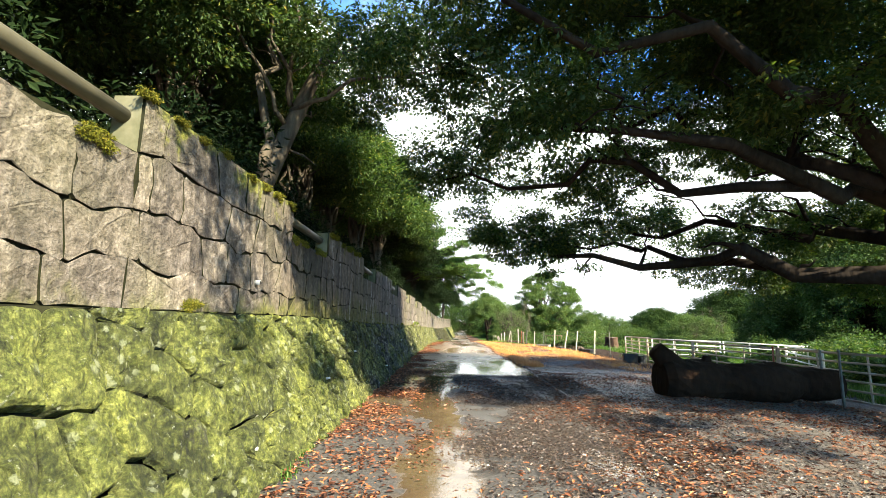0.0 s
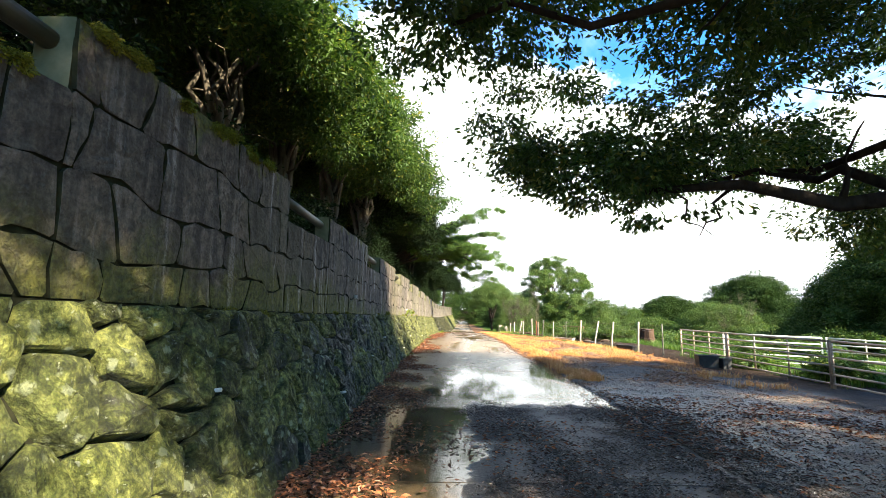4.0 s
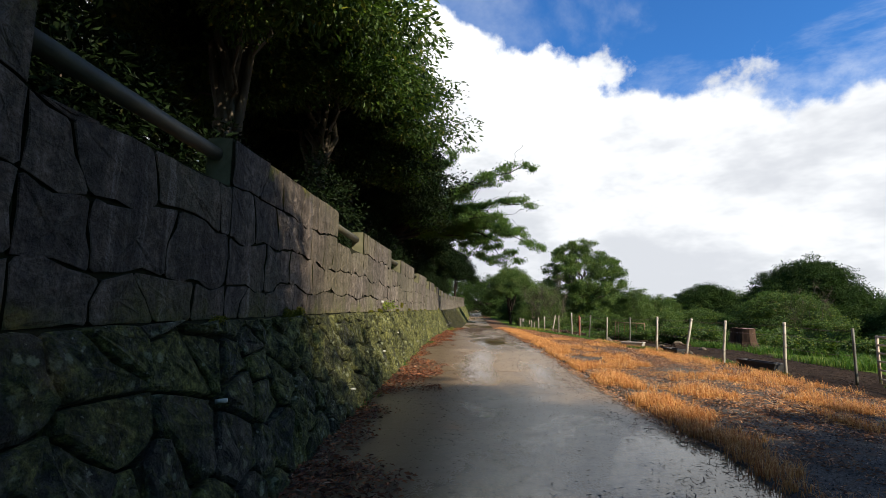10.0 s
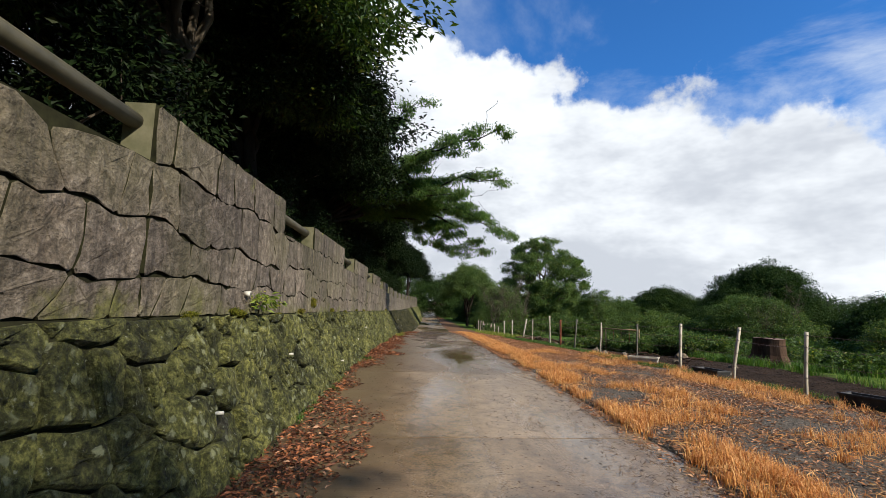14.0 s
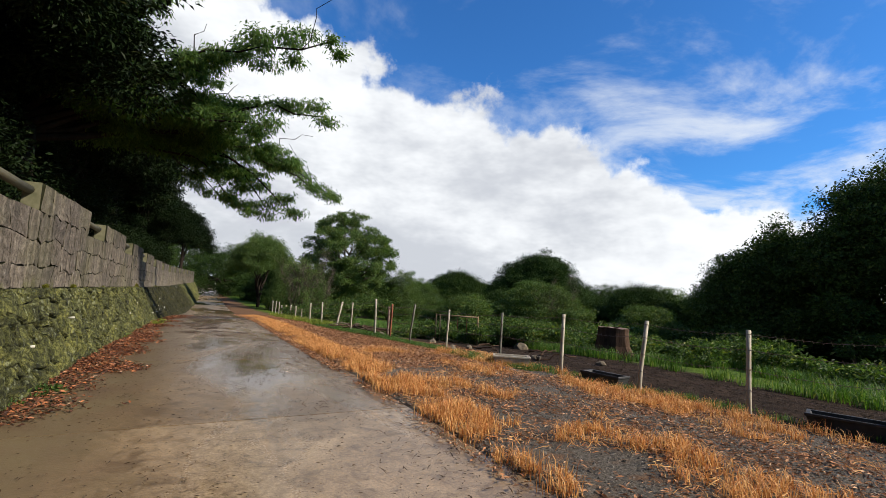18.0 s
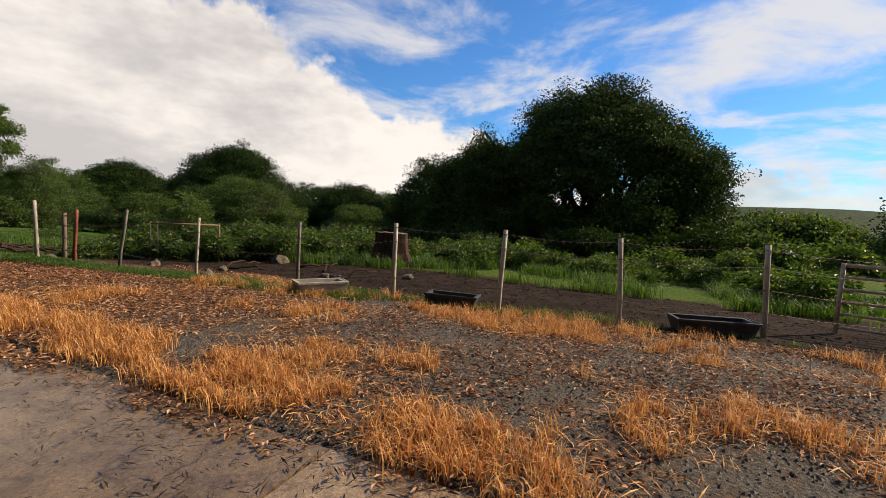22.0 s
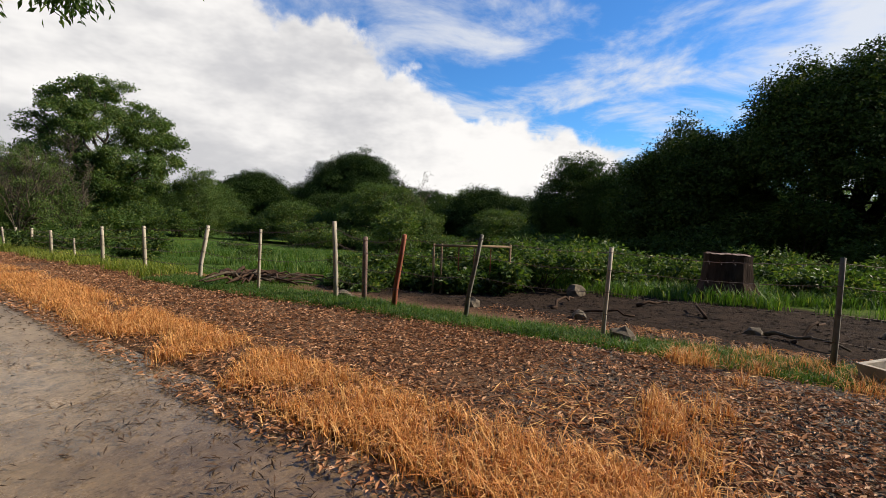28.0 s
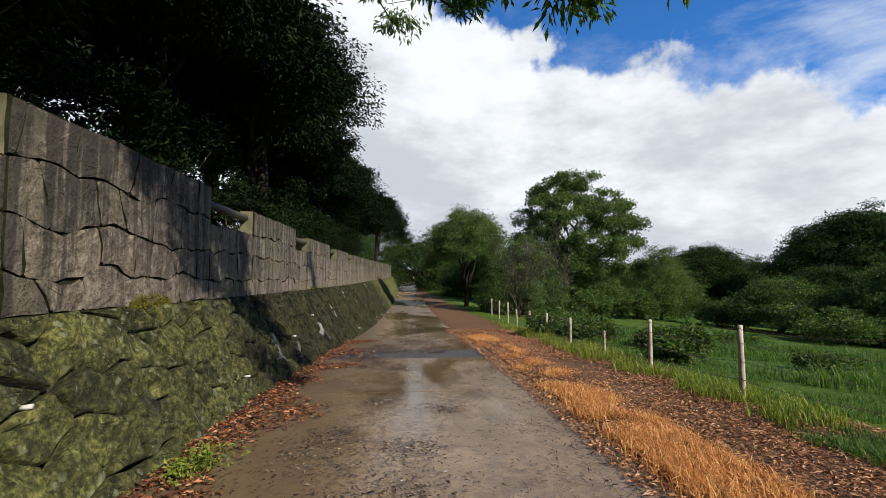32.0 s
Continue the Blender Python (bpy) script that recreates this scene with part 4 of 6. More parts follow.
oak_limbs = [((0, 0, 2.4), (-8.5, 4.6, 3.6), 0.3, 0.05, 0.02), ((0, 0, 2.6), (-9.5, -1.0, 5.0), 0.28, 0.05, 0.05), ((0, 0, 2.6), (-5.0, 7.2, 4.8), 0.24, 0.05, 0.04),
             ((0, 0, 2.7), (1.0, 7.6, 5.0), 0.24, 0.05, 0.05), ((0, 0, 2.8), (-8.4, -5.6, 7.6), 0.24, 0.05, 0.05), ((0, 0, 2.8), (6, 4, 5.5), 0.22, 0.05, 0.05),
             ((0, 0, 2.8), (2, -7, 5.5), 0.22, 0.05, 0.05), ((0, 0, 3.0), (-4, 3, 7.0), 0.2, 0.04, 0.0), ((-4, 2.2, 3.1), (-7.5, 6.2, 4.2), 0.13, 0.03, 0.03), ((-5, -0.5, 4.2), (-11.5, 3.2, 5.4), 0.12, 0.03, 0.03)]
oak_lobes = [((l[1][0], l[1][1], l[1][2] + 0.3), (rng.uniform(1.8, 2.6), rng.uniform(1.8, 2.6), rng.uniform(0.7, 1.1))) for l in oak_limbs]
for i in range(20):
    a, q = i * 2.4, math.sqrt((i + 0.5) / 20)
    oak_lobes.append(((10.2 * q * math.cos(a) - 1.5, 7.2 * q * math.sin(a) + 0.4, 4.9 + 2.4 * (1 - q) + rng.uniform(-0.4, 0.5)), (rng.uniform(1.7, 2.6), rng.uniform(1.7, 2.6), rng.uniform(0.6, 1.0))))
oak_limbs += [((0, 0, 2.6), (-10.7, -2.5, 6.3), 0.27, 0.05, 0.03), ((-4.0, -0.9, 4.1), (-8.6, 2.6, 7.0), 0.15, 0.03, 0.03)]
oak_lobes = oak_lobes[:len(oak_limbs) - 2] + [l for l in oak_lobes[len(oak_limbs) - 2:] if l[0][0] > -8.0 or l[0][2] > 6.0]
oak_lobes += [((-10.6 + 4.4 * rng.random(), 4.5 + 2.7 * rng.random(), 4.1 + 2.4 * rng.random()), (rng.uniform(0.55, 0.95), rng.uniform(0.55, 0.95), rng.uniform(0.3, 0.5))) for i in range(13)]
oak_lobes += [((-10.4 + 0.45 * i, 6.2 + 0.5 * (i % 3), 4.5 + 0.35 * (i % 2) + 0.1 * i), (0.75, 0.7, 0.4)) for i in range(6)]
for i in range(12):
    oak_lobes.append(((-9.6 + 1.7 * (i % 4), -4.5 + 4.2 * (i // 4) + 0.9 * (i % 2), 7.7 + rng.uniform(-0.4, 0.8)), (1.5, 1.6, 0.9)))
# upper storeys of the crown, mostly out of view, added to shade the wall
for i in range(24):
    oak_lobes.append(((-10.5 + 2.5 * (i % 6) + rng.uniform(-0.6, 0.6), -5.0 + 3.2 * (i // 6) + rng.uniform(-0.8, 0.8) + 1.2 * (i % 2), 7.3 + rng.uniform(-0.5, 1.0) - 0.12 * (i // 6) + (0.4 if i % 6 < 2 else 0)), (rng.uniform(1.8, 2.5), rng.uniform(1.8, 2.5), rng.uniform(0.7, 1.2))))
oak_lobes += [((-1.5, 5.5, 3.3), (1.7, 1.6, 0.8)), ((1.0, 5.0, 3.1), (1.7, 1.6, 0.8)), ((-3.2, 6.6, 3.6), (1.6, 1.6, 0.8)), ((2.8, 3.0, 3.1), (1.7, 1.6, 0.8)), ((-0.4, 7.6, 3.3), (1.7, 1.6, 0.8)), ((-2.6, 3.6, 3.9), (1.6, 1.5, 0.7))]
# small lobes added where their shadow falls on the parapet
oak_lobes += [((-9.2 + 0.9 * (i % 2), -9.8 + 0.75 * i, 6.9 + 0.3 * (i % 3)), (1.1, 1.0, 0.6)) for i in (1, 2, 5, 6)]
# low lobes to the right, out of view, added to cut skylight on the wall
oak_lobes += [((1.6 + 1.5 * (i % 4), -1.6 + 2.3 * (i // 4), 3.3 + 0.5 * ((i * 7) % 5)), (1.6, 1.6, 0.9)) for i in range(16)]
oak_lobes += [((-6.0, -1.5, 5.3), (1.5, 1.5, 0.7)), ((-4.4, -2.6, 5.1), (1.5, 1.5, 0.7)), ((-3.0, -1.0, 4.9), (1.5, 1.5, 0.7)), ((-5.0, 0.6, 5.5), (1.5, 1.4, 0.7)), ((-2.0, -3.6, 5.4), (1.6, 1.5, 0.7)), ((-3.6, -4.6, 6.2), (1.6, 1.5, 0.7))]
# lobes placed along the sun's way so that they shade stretches of the wall
oak_lobes += [((-7.2, -4.7, 9.0), (1.6, 1.6, 0.9)), ((-9.0, -3.2, 7.6), (1.4, 1.4, 0.8)), ((-6.0, -3.0, 9.5), (1.6, 1.6, 0.9)), ((-9.4, -1.4, 6.9), (1.3, 1.3, 0.7))]
oak_lobes += [((-5.6, -5.7, 7.9), (1.2, 1.1, 0.7)), ((-5.0, -5.2, 8.2), (1.2, 1.1, 0.7))]
oak_lobes += [((-6.9, -7.2, 6.9), (0.9, 0.9, 0.5)), ((-5.4, -8.8, 8.4), (0.8, 0.9, 0.5))]
oak_lobes += [((0.0, 6.0, 4.7), (1.6, 1.5, 0.8)), ((2.2, 5.2, 5.0), (1.6, 1.5, 0.8)), ((-2.0, 5.2, 5.2), (1.5, 1.5, 0.8)), ((3.8, 3.0, 4.6), (1.6, 1.5, 0.8)), ((1.2, 8.0, 4.9), (1.6, 1.5, 0.8)), ((-3.6, 7.6, 5.4), (1.4, 1.4, 0.7))]
oak_lobes += [((1.0, -2.5, 5.2), (2.0, 1.8, 0.9)), ((2.6, -4.2, 6.3), (2.0, 1.8, 0.9)), ((4.6, -6.5, 8.4), (2.2, 2.0, 0.9)), ((3.2, -5.6, 7.4), (2.0, 1.8, 0.9)), ((-1.2, -3.6, 5.6), (1.9, 1.8, 0.8)), ((0.8, -5.6, 7.0), (2.0, 1.9, 0.9)), ((4.8, -3.0, 6.4), (1.9, 1.8, 0.8))]
# unseen high lobes, added only to keep the sun off the wall
for i in range(30):
    oak_lobes.append(((-7.8 + 2.1 * (i % 5) + rng.uniform(-0.7, 0.7), -5.2 + 1.75 * (i // 5) + rng.uniform(-0.8, 0.8), 9.3 + rng.uniform(-0.6, 1.4)), (2.5, 2.4, 1.1)))
tree("shade_tree", "broad dark-limbed shade tree spreading over the lane", (11.5, 8.5, -0.2), [(0, 0, -0.3), (0.05, 0, 0.6), (0, 0.05, 1.6), (0, 0, 2.9)], [0.75, 0.58, 0.5, 0.42],
     oak_limbs, [(c, tuple(0.84 * q for q in r_)) for c, r_ in oak_lobes], 12600, 46, 0.2, 0.108, MAT_LEAF_OAK, MAT_BARK_DARK, 21, 0.5, 0.3, 0.1, twigs=6)

# forked tree that leans over the parapet
lrng = random.Random(31)
lean_lobes = [((-0.5 + 5.2 * lrng.random(), -2.0 + 6.0 * lrng.random(), 4.2 + 3.3 * lrng.random()), (lrng.uniform(0.8, 1.4), lrng.uniform(0.8, 1.4), lrng.uniform(0.45, 0.8))) for k in range(22)]
tree("leaning_tree", "pale-barked forked tree leaning over the parapet", (-4.0, 8.4, 1.9), [(0, 0, -0.4), (0.25, 0.1, 1.2), (0.65, 0.3, 2.6), (1.2, 0.6, 4.4), (1.7, 0.9, 5.8)], [0.24, 0.2, 0.18, 0.13, 0.07],
     [((0.5, 0.2, 2.2), (0.4, 0.3, 6.0), 0.13, 0.04, 0.02)] + [((0.9, 0.4, 3.4 + 0.12 * k), lean_lobes[k][0], 0.055, 0.012, 0.04) for k in range(6)], lean_lobes, 1150, 48, 0.2, 0.1, MAT_LEAF_OAK, MAT_BARK, 77, 0.45, 0.3, 0.15, twigs=3)

# wood behind the wall; sun and shade are set by each variant's leaf colour
variants = []
for k in range(4):
    lob = dome_lobes(3.7, 3.7, 1.6 if k > 1 else 2.4, 6.2 if k > 1 else 5.2, 52, 40 + k, 0.25)
    lob = [(c_, (r_[0] * 1.25, r_[1] * 1.25, r_[2] * 0.5)) for c_, r_ in lob]
    lim = [((0, 0, 1.2 + 0.25 * i), (lob[i][0][0], lob[i][0][1], lob[i][0][2]), 0.11, 0.02, 0.05) for i in range(9)]
    variants.append(tree("forest_tree", "dense tree behind the wall, leaves coloured as in deep shade" if k > 1 else ("broadleaf tree behind the wall, yellow-green leaves coloured as if sunlit" if k == 0 else "broadleaf tree behind the wall, leaves coloured as in shade"), (-6.5, -5, 2.2), [(0, 0, -0.4), (0.1, 0.1, 0.9), (0.0, 0.2, 2.2), (0.1, 0.1, 4.2)], [0.26, 0.2, 0.17, 0.08],
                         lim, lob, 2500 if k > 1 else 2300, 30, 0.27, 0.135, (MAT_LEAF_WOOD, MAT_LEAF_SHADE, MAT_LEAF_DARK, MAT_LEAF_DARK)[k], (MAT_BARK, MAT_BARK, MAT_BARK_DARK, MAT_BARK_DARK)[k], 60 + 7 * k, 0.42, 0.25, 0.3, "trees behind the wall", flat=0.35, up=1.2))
spots = [(-5.2, 16.2, 1.05, 0), (-5.2, -3.5, 1.05, 1), (-4.5, 24.2, 1.15, 0), (-4.2, 29.0, 1.2, 1), (-7.0, 6.0, 1.1, 1), (-6.6, 11.0, 1.05, 1), (-6.2, 2.0, 1.0, 1), (-5.0, 20.0, 1.05, 0), (-4.4, 33.5, 1.15, 2), (-4.6, 38.5, 1.2, 3), (-4.9, 43.0, 1.15, 2),
         (-5.2, 48.5, 1.25, 3), (-4.6, 54.5, 1.3, 2), (-3.9, 61.0, 1.25, 3), (-2.8, 70.0, 1.0, 2), (-1.4, 81.0, 0.95, 3), (0.2, 92.0, 0.95, 2), (-10.5, 0, 1.35, 1), (-10.8, 8, 1.4, 1), (-10.5, 17, 1.5, 2), (-10.5, 26, 1.5, 3), (-10.5, 35, 1.5, 2), (-10.5, 45, 1.5, 3), (-10, 56, 1.45, 2), (-8.5, 69, 1.4, 3), (-7.6, 31, 1.35, 3), (-7.6, 40.5, 1.4, 2), (-7.4, 51.5, 1.45, 3), (-6.6, 59, 1.4, 2), (-5.6, 66, 1.35, 3), (-4.4, 75, 1.2, 2)]
seen = set()
for i, (x, y, s, k) in enumerate(spots):
    m = pose(x, y, ground_z(x, y) - 0.1, 0, 0, (i * 77) % 360) @ Matrix.Diagonal((s, s, s * (1.0 + 0.08 * ((i * 5) % 3 - 1)), 1))
    made = variants[k] if k not in seen else copy_thing(variants[k], Matrix.Identity(4))
    seen.add(k)
    made.matrix_basis = m

# feathery tree that leans over the lane further on
fl = [((0, 0, 3.6), (7.8, -3.0, 7.0), 0.12, 0.015, 0.05), ((0, 0, 3.4), (8.2, -1.0, 5.2), 0.12, 0.015, 0.08), ((0, 0, 3.0), (9.0, 2.3, 3.3), 0.13, 0.015, 0.14), ((0, 0, 3.8), (4.1, -4.3, 7.3), 0.1, 0.015, 0.04),
      ((0, 0, 3.0), (8.2, 2.7, 1.9), 0.1, 0.012, 0.26), ((0, 0, 3.1), (9.1, 1.7, 2.7), 0.1, 0.012, 0.22), ((0, 0, 3.6), (5.8, -3.0, 6.2), 0.1, 0.015, 0.04), ((0, 0, 3.4), (6.3, -1.5, 4.3), 0.1, 0.015, 0.08),
      ((0, 0, 3.6), (5.3, 1.0, 5.2), 0.1, 0.015, 0.06), ((0, 0, 3.2), (5.6, 3.0, 3.3), 0.1, 0.015, 0.14), ((0, 0, 3.2), (7.2, 0.6, 3.7), 0.1, 0.015, 0.12), ((0, 0, 3.1), (6.3, 3.0, 2.0), 0.09, 0.012, 0.22),
      ((0, 0, 3.1), (5.4, 3.5, 2.5), 0.09, 0.012, 0.2), ((0, 0, 3.1), (7.2, 3.1, 2.1), 0.09, 0.012, 0.22),
      ((0, 0, 3.4), (6.8, 7.6, 4.2), 0.1, 0.012, 0.08), ((0, 0, 3.4), (5.2, 8.5, 4.6), 0.1, 0.012, 0.08), ((0, 0, 3.6), (9.1, 7.4, 4.8), 0.1, 0.012, 0.08)]
frng = random.Random(5)
flobes = []
for a, b, r0_, r1_, sag_ in fl:
    a, b = Vector(a), Vector(b)
    for k in range(17):
        q = 0.26 + 0.76 * k / 16
        w = 1.15 - 0.5 * q
        p = a.lerp(b, q) + Vector((0, 0, sag_ * (b - a).length * math.sin(math.pi * min(q, 1))))
        flobes.append(((p.x + frng.uniform(-0.4, 0.4), p.y + frng.uniform(-1.0, 1.0) * w, p.z + frng.uniform(-0.35, 0.3) * w), (frng.uniform(0.4, 0.8) * w, frng.uniform(0.4, 0.8) * w, frng.uniform(0.14, 0.26) * w)))
tree("feathery_tree", "airy tree with feathery drooping foliage over the lane", (-3.8, 43.0, 2.2), [(0, 0, -0.4), (0.2, -0.1, 1.2), (0.1, 0, 2.4), (0.2, 0, 3.9)], [0.24, 0.2, 0.16, 0.12],
     fl, flobes, 5700, 22, 0.15, 0.14, MAT_LEAF_FEATHER, MAT_BARK_DARK, 91, 0.28, 0.9, 0.1, flat=0.7, wild=0.5, twigs=4, up=0.6)


def far_tree(name, label, x, y, z, rx, rz, n, size, seed, mat=MAT_LEAF_DOME, lob=22, per=5, low=0.25, barkm=MAT_BARK_DARK, ry=None, shell=0.6, skirt=(), size_lob=0.21, limbs=9):
    lobes = dome_lobes(rx * 1.06, (ry or rx) * 1.06, rz * low, rz * (0.9 - low), lob * 2, seed, size_lob)
    lobes += [((rx * 0.82 * math.cos(a_), rx * 0.82 * math.sin(a_), rz * z_), (rx * 0.24, rx * 0.24, rz * 0.13)) for a_, z_ in skirt]
    if low < 0.15:
        lobes += [((rx * 0.84 * math.cos(k * 0.785), rx * 0.84 * math.sin(k * 0.785), rz * (0.12 + 0.13 * (k % 3))), (rx * 0.24, rx * 0.24, rz * 0.14)) for k in range(24)]
        lobes.append(((0, 0, rz * 0.3), (rx * 0.62, rx * 0.62, rz * 0.28)))
    r = random.Random(seed)
    lim = [((0, 0, rz * 0.15), (l[0][0] * 0.9, l[0][1] * 0.9, l[0][2]), rx * 0.04, rx * 0.006, 0.04) for l in r.sample(lobes, min(limbs, len(lobes)))]
    return tree(name, label, (x, y, z), [(0, 0, -0.5), (0.02 * rx, 0, rz * 0.08), (0, 0, rz * 0.2), (0, 0.02 * rx, rz * 0.3)], [rx * 0.07, rx * 0.055, rx * 0.05, rx * 0.02],
                lim, lobes, int(n * 0.42), 44, size * 1.3, size * 0.48, mat, barkm, seed, 0.6, 0.2, shell, wild=1.0, face=1.1)


far_tree("monkeypod_tree", "huge dark spreading tree beyond the paddock", 30.6, 32.8, -2.2, 6.6, 12.0, 15500, 0.3, 301, mat=MAT_LEAF_POD, low=0.22, lob=34, shell=0.5, limbs=30,
         skirt=[(-1.57 + 0.3 * (k % 4 - 1.5), 0.12 + 0.1 * (k // 4)) for k in range(20)] + [(1.57 + 0.3 * (k % 3 - 1), 0.12 + 0.12 * (k // 3)) for k in range(12)])
far_tree("monkeypod_tree", "dark lower tree beyond the paddock", 30.0, 39.4, -2.2, 4.3, 9.1, 7000, 0.3, 302, mat=MAT_LEAF_POD, low=0.1, shell=0.4)
far_tree("monkeypod_tree", "round dark tree beyond the paddock", 47.9, 51.7, -2.4, 4.4, 9.8, 5000, 0.3, 303, mat=MAT_LEAF_POD, low=0.1)
far_tree("monkeypod_tree", "round dark tree beyond the paddock", 45.5, 45.6, -2.4, 4.6, 9.3, 5000, 0.3, 313, mat=MAT_LEAF_POD, low=0.1)
far_tree("domed_tree", "round-headed dark green tree in the pasture", 54.6, 89.2, -2.5, 8.2, 12.6, 8000, 0.45, 304, low=0.1, lob=34)
far_tree("domed_tree", "smaller round-headed dark green tree in the pasture", 48.1, 106.2, -2.5, 6.4, 8.7, 5000, 0.45, 305, low=0.1, lob=28)
far_tree("domed_tree", "low round dark green tree in the pasture", 46.3, 61, -2.5, 4.6, 6.3, 4000, 0.4, 306, low=0.1, lob=24)
far_tree("domed_tree", "distant rounded green tree", 58, -6.5, -2.5, 8.0, 11.0, 5000, 0.45, 307, low=0.1, lob=24)
far_tree("scrub_tree", "ragged light green scrub tree in the pasture", 35.3, 66.2, -2.4, 5.4, 6.2, 5200, 0.3, 312, MAT_LEAF_BUSH, 40, 5, 0.05, MAT_BARK, shell=0.25, size_lob=0.15)
orng = random.Random(12)
open_lobes = []
while len(open_lobes) < 300:
    p = Vector((orng.uniform(-1, 1), orng.uniform(-1, 1), orng.uniform(-1, 1)))
    if 0.35 < p.length < 1 and p.z > -0.85:
        open_lobes.append(((p.x * 6.0, p.y * 6.0, 7.0 + p.z * 6.2), (orng.uniform(0.4, 0.95), orng.uniform(0.4, 0.95), orng.uniform(0.25, 0.5))))
tree("pasture_tree", "open-crowned pale green tree beside the lane", (18.4, 83, -2.4), [(0, 0, -0.5), (0.1, 0, 1.2), (0, 0, 3.0), (0.2, 0.1, 7.0)], [0.5, 0.4, 0.34, 0.16],
     [((0, 0, 2.2 + 0.12 * i), l[0], 0.17, 0.03, 0.03) for i, l in enumerate(open_lobes[:26])], open_lobes, 4700, 22, 0.26, 0.2, MAT_LEAF_OPEN, MAT_BARK, 308, 0.5, 0.2, 0.15, flat=0.8, wild=1.0)
far_tree("lane_tree", "small dark tree with a thin trunk beside the lane", 7.4, 77.5, -1.5, 3.3, 8.9, 3600, 0.24, 309, MAT_LEAF_OPEN, 26, 5, 0.3, MAT_BARK_DARK, shell=0.2)
far_tree("lane_tree", "grey-green scrubby tree beside the lane", 10.6, 73, -1.9, 3.2, 6.6, 1500, 0.2, 310, MAT_LEAF_OPEN, 16, 5, 0.1, MAT_BARK, shell=0.2, limbs=20)
far_tree("pasture_tree", "small light green tree in the pasture", 25.0, 80, -2.6, 2.3, 7.2, 1900, 0.22, 311, MAT_LEAF_OPEN, 16, 5, 0.1, MAT_BARK, shell=0.3)
dead_rng = random.Random(61)
for x, y, h in ((9.6, 70.6, 5.2), (10.6, 72.0, 6.0), (12.6, 71.5, 5.0), (12.0, 74.0, 5.6), (33.5, 62.5, 7.0), (35.6, 63.0, 7.6)):
    z = ground_z(x, y)
    dead = thing("dead_shrub", "leafless grey-pink twiggy shrub in the rough grass", "shrub", "dead shrubs", place=(x, y, z))
    for k in range(9):
        a_ = k * 2.4
        V, F = tube(*limb((0, 0, -0.1), (h * 0.42 * math.cos(a_) * dead_rng.random(), h * 0.42 * math.sin(a_) * dead_rng.random(), h * dead_rng.uniform(0.55, 0.9)), 0.035, 0.012, dead_rng, 0.05, 5, 0.08), 5)
        for m in range(34):
            p = Vector(V[dead_rng.randrange(10, len(V))])
            v_, f_ = tube(*limb(p, p + Vector((dead_rng.uniform(-0.5, 0.5), dead_rng.uniform(-0.5, 0.5), dead_rng.uniform(0.05, 0.6))), 0.011, 0.005, dead_rng, 0.05, 3, 0.1), 3)
            F += [tuple(i + len(V) for i in q) for q in f_]
            V += v_
        child("stem", mesh_py("stem", V, F, MAT_BARK), dead)
for i, (x, y, rx, rz) in enumerate([(35, 22, 4, 3.2), (36, 12.5, 4.5, 7.4), (33, 9, 4, 3.2), (48, 20, 5, 3.6), (31, 1, 4, 3.6), (52, 32, 5, 3.8), (46, 40, 5, 4.4), (7, 110, 8, 9), (16, 125, 10, 10), (-2, 125, 8, 10), (30, 120, 9, 9), (42, 140, 11, 10), (90, 170, 14, 11), (95, 110, 14, 10), (85, 60, 12, 8), (14, 95, 6, 6), (75, -30, 12, 9), (-10, 110, 9, 12), (100, 30, 14, 9)]):
    far_tree("distant_tree", "distant dense green tree at the pasture's edge", x, y, ground_z(x, y), rx, rz, 2600, 0.42, 330 + i, MAT_LEAF_DOME if i % 2 else MAT_LEAF_WOOD, 18, 5, 0.08)

hrng = random.Random(88)
for i in range(16):
    a_, d_ = radians(12 + 5.2 * i), 118 + hrng.uniform(-14, 22)
    x, y = 1 + d_ * math.sin(a_), 35 + d_ * math.cos(a_)
    far_tree("distant_tree", "distant dense green tree at the pasture's edge", x, y, -2.6, hrng.uniform(7, 11), hrng.uniform(6.4, 9.2), 1900, 0.5, 380 + i, MAT_LEAF_DOME if i % 3 else MAT_LEAF_WOOD, 18, 5, 0.08)
for i, (x, y, rx, rz) in enumerate([(40, 79, 4.5, 5.2), (30, 73, 3.4, 4.0), (43, 68, 4.0, 4.8), (34, 95, 5, 6.5), (25, 92, 4.5, 6.0), (40, 56, 3.2, 4.0)]):
    far_tree("scrub_tree", "ragged light green scrub tree in the pasture", x, y, -2.4, rx, rz, 1900, 0.3, 420 + i, MAT_LEAF_BUSH if i % 2 else MAT_LEAF_DOME, 34, 5, 0.05, MAT_BARK, shell=0.25, size_lob=0.15)

# ---- fence along the paddock ----


def rough_post(top, r, mat, rng, lean=(0, 0), square=False):
    pts = [(0, 0, -0.35), (0.3 * lean[0], 0.3 * lean[1], top * 0.3), (0.7 * lean[0], 0.7 * lean[1], top * 0.7), (lean[0], lean[1], top)]
    return tube_mesh("post", pts, [r * 1.05, r, r * rng.uniform(0.92, 1.02), r * 0.9], mat, 4 if square else 7, 0.08, rng)


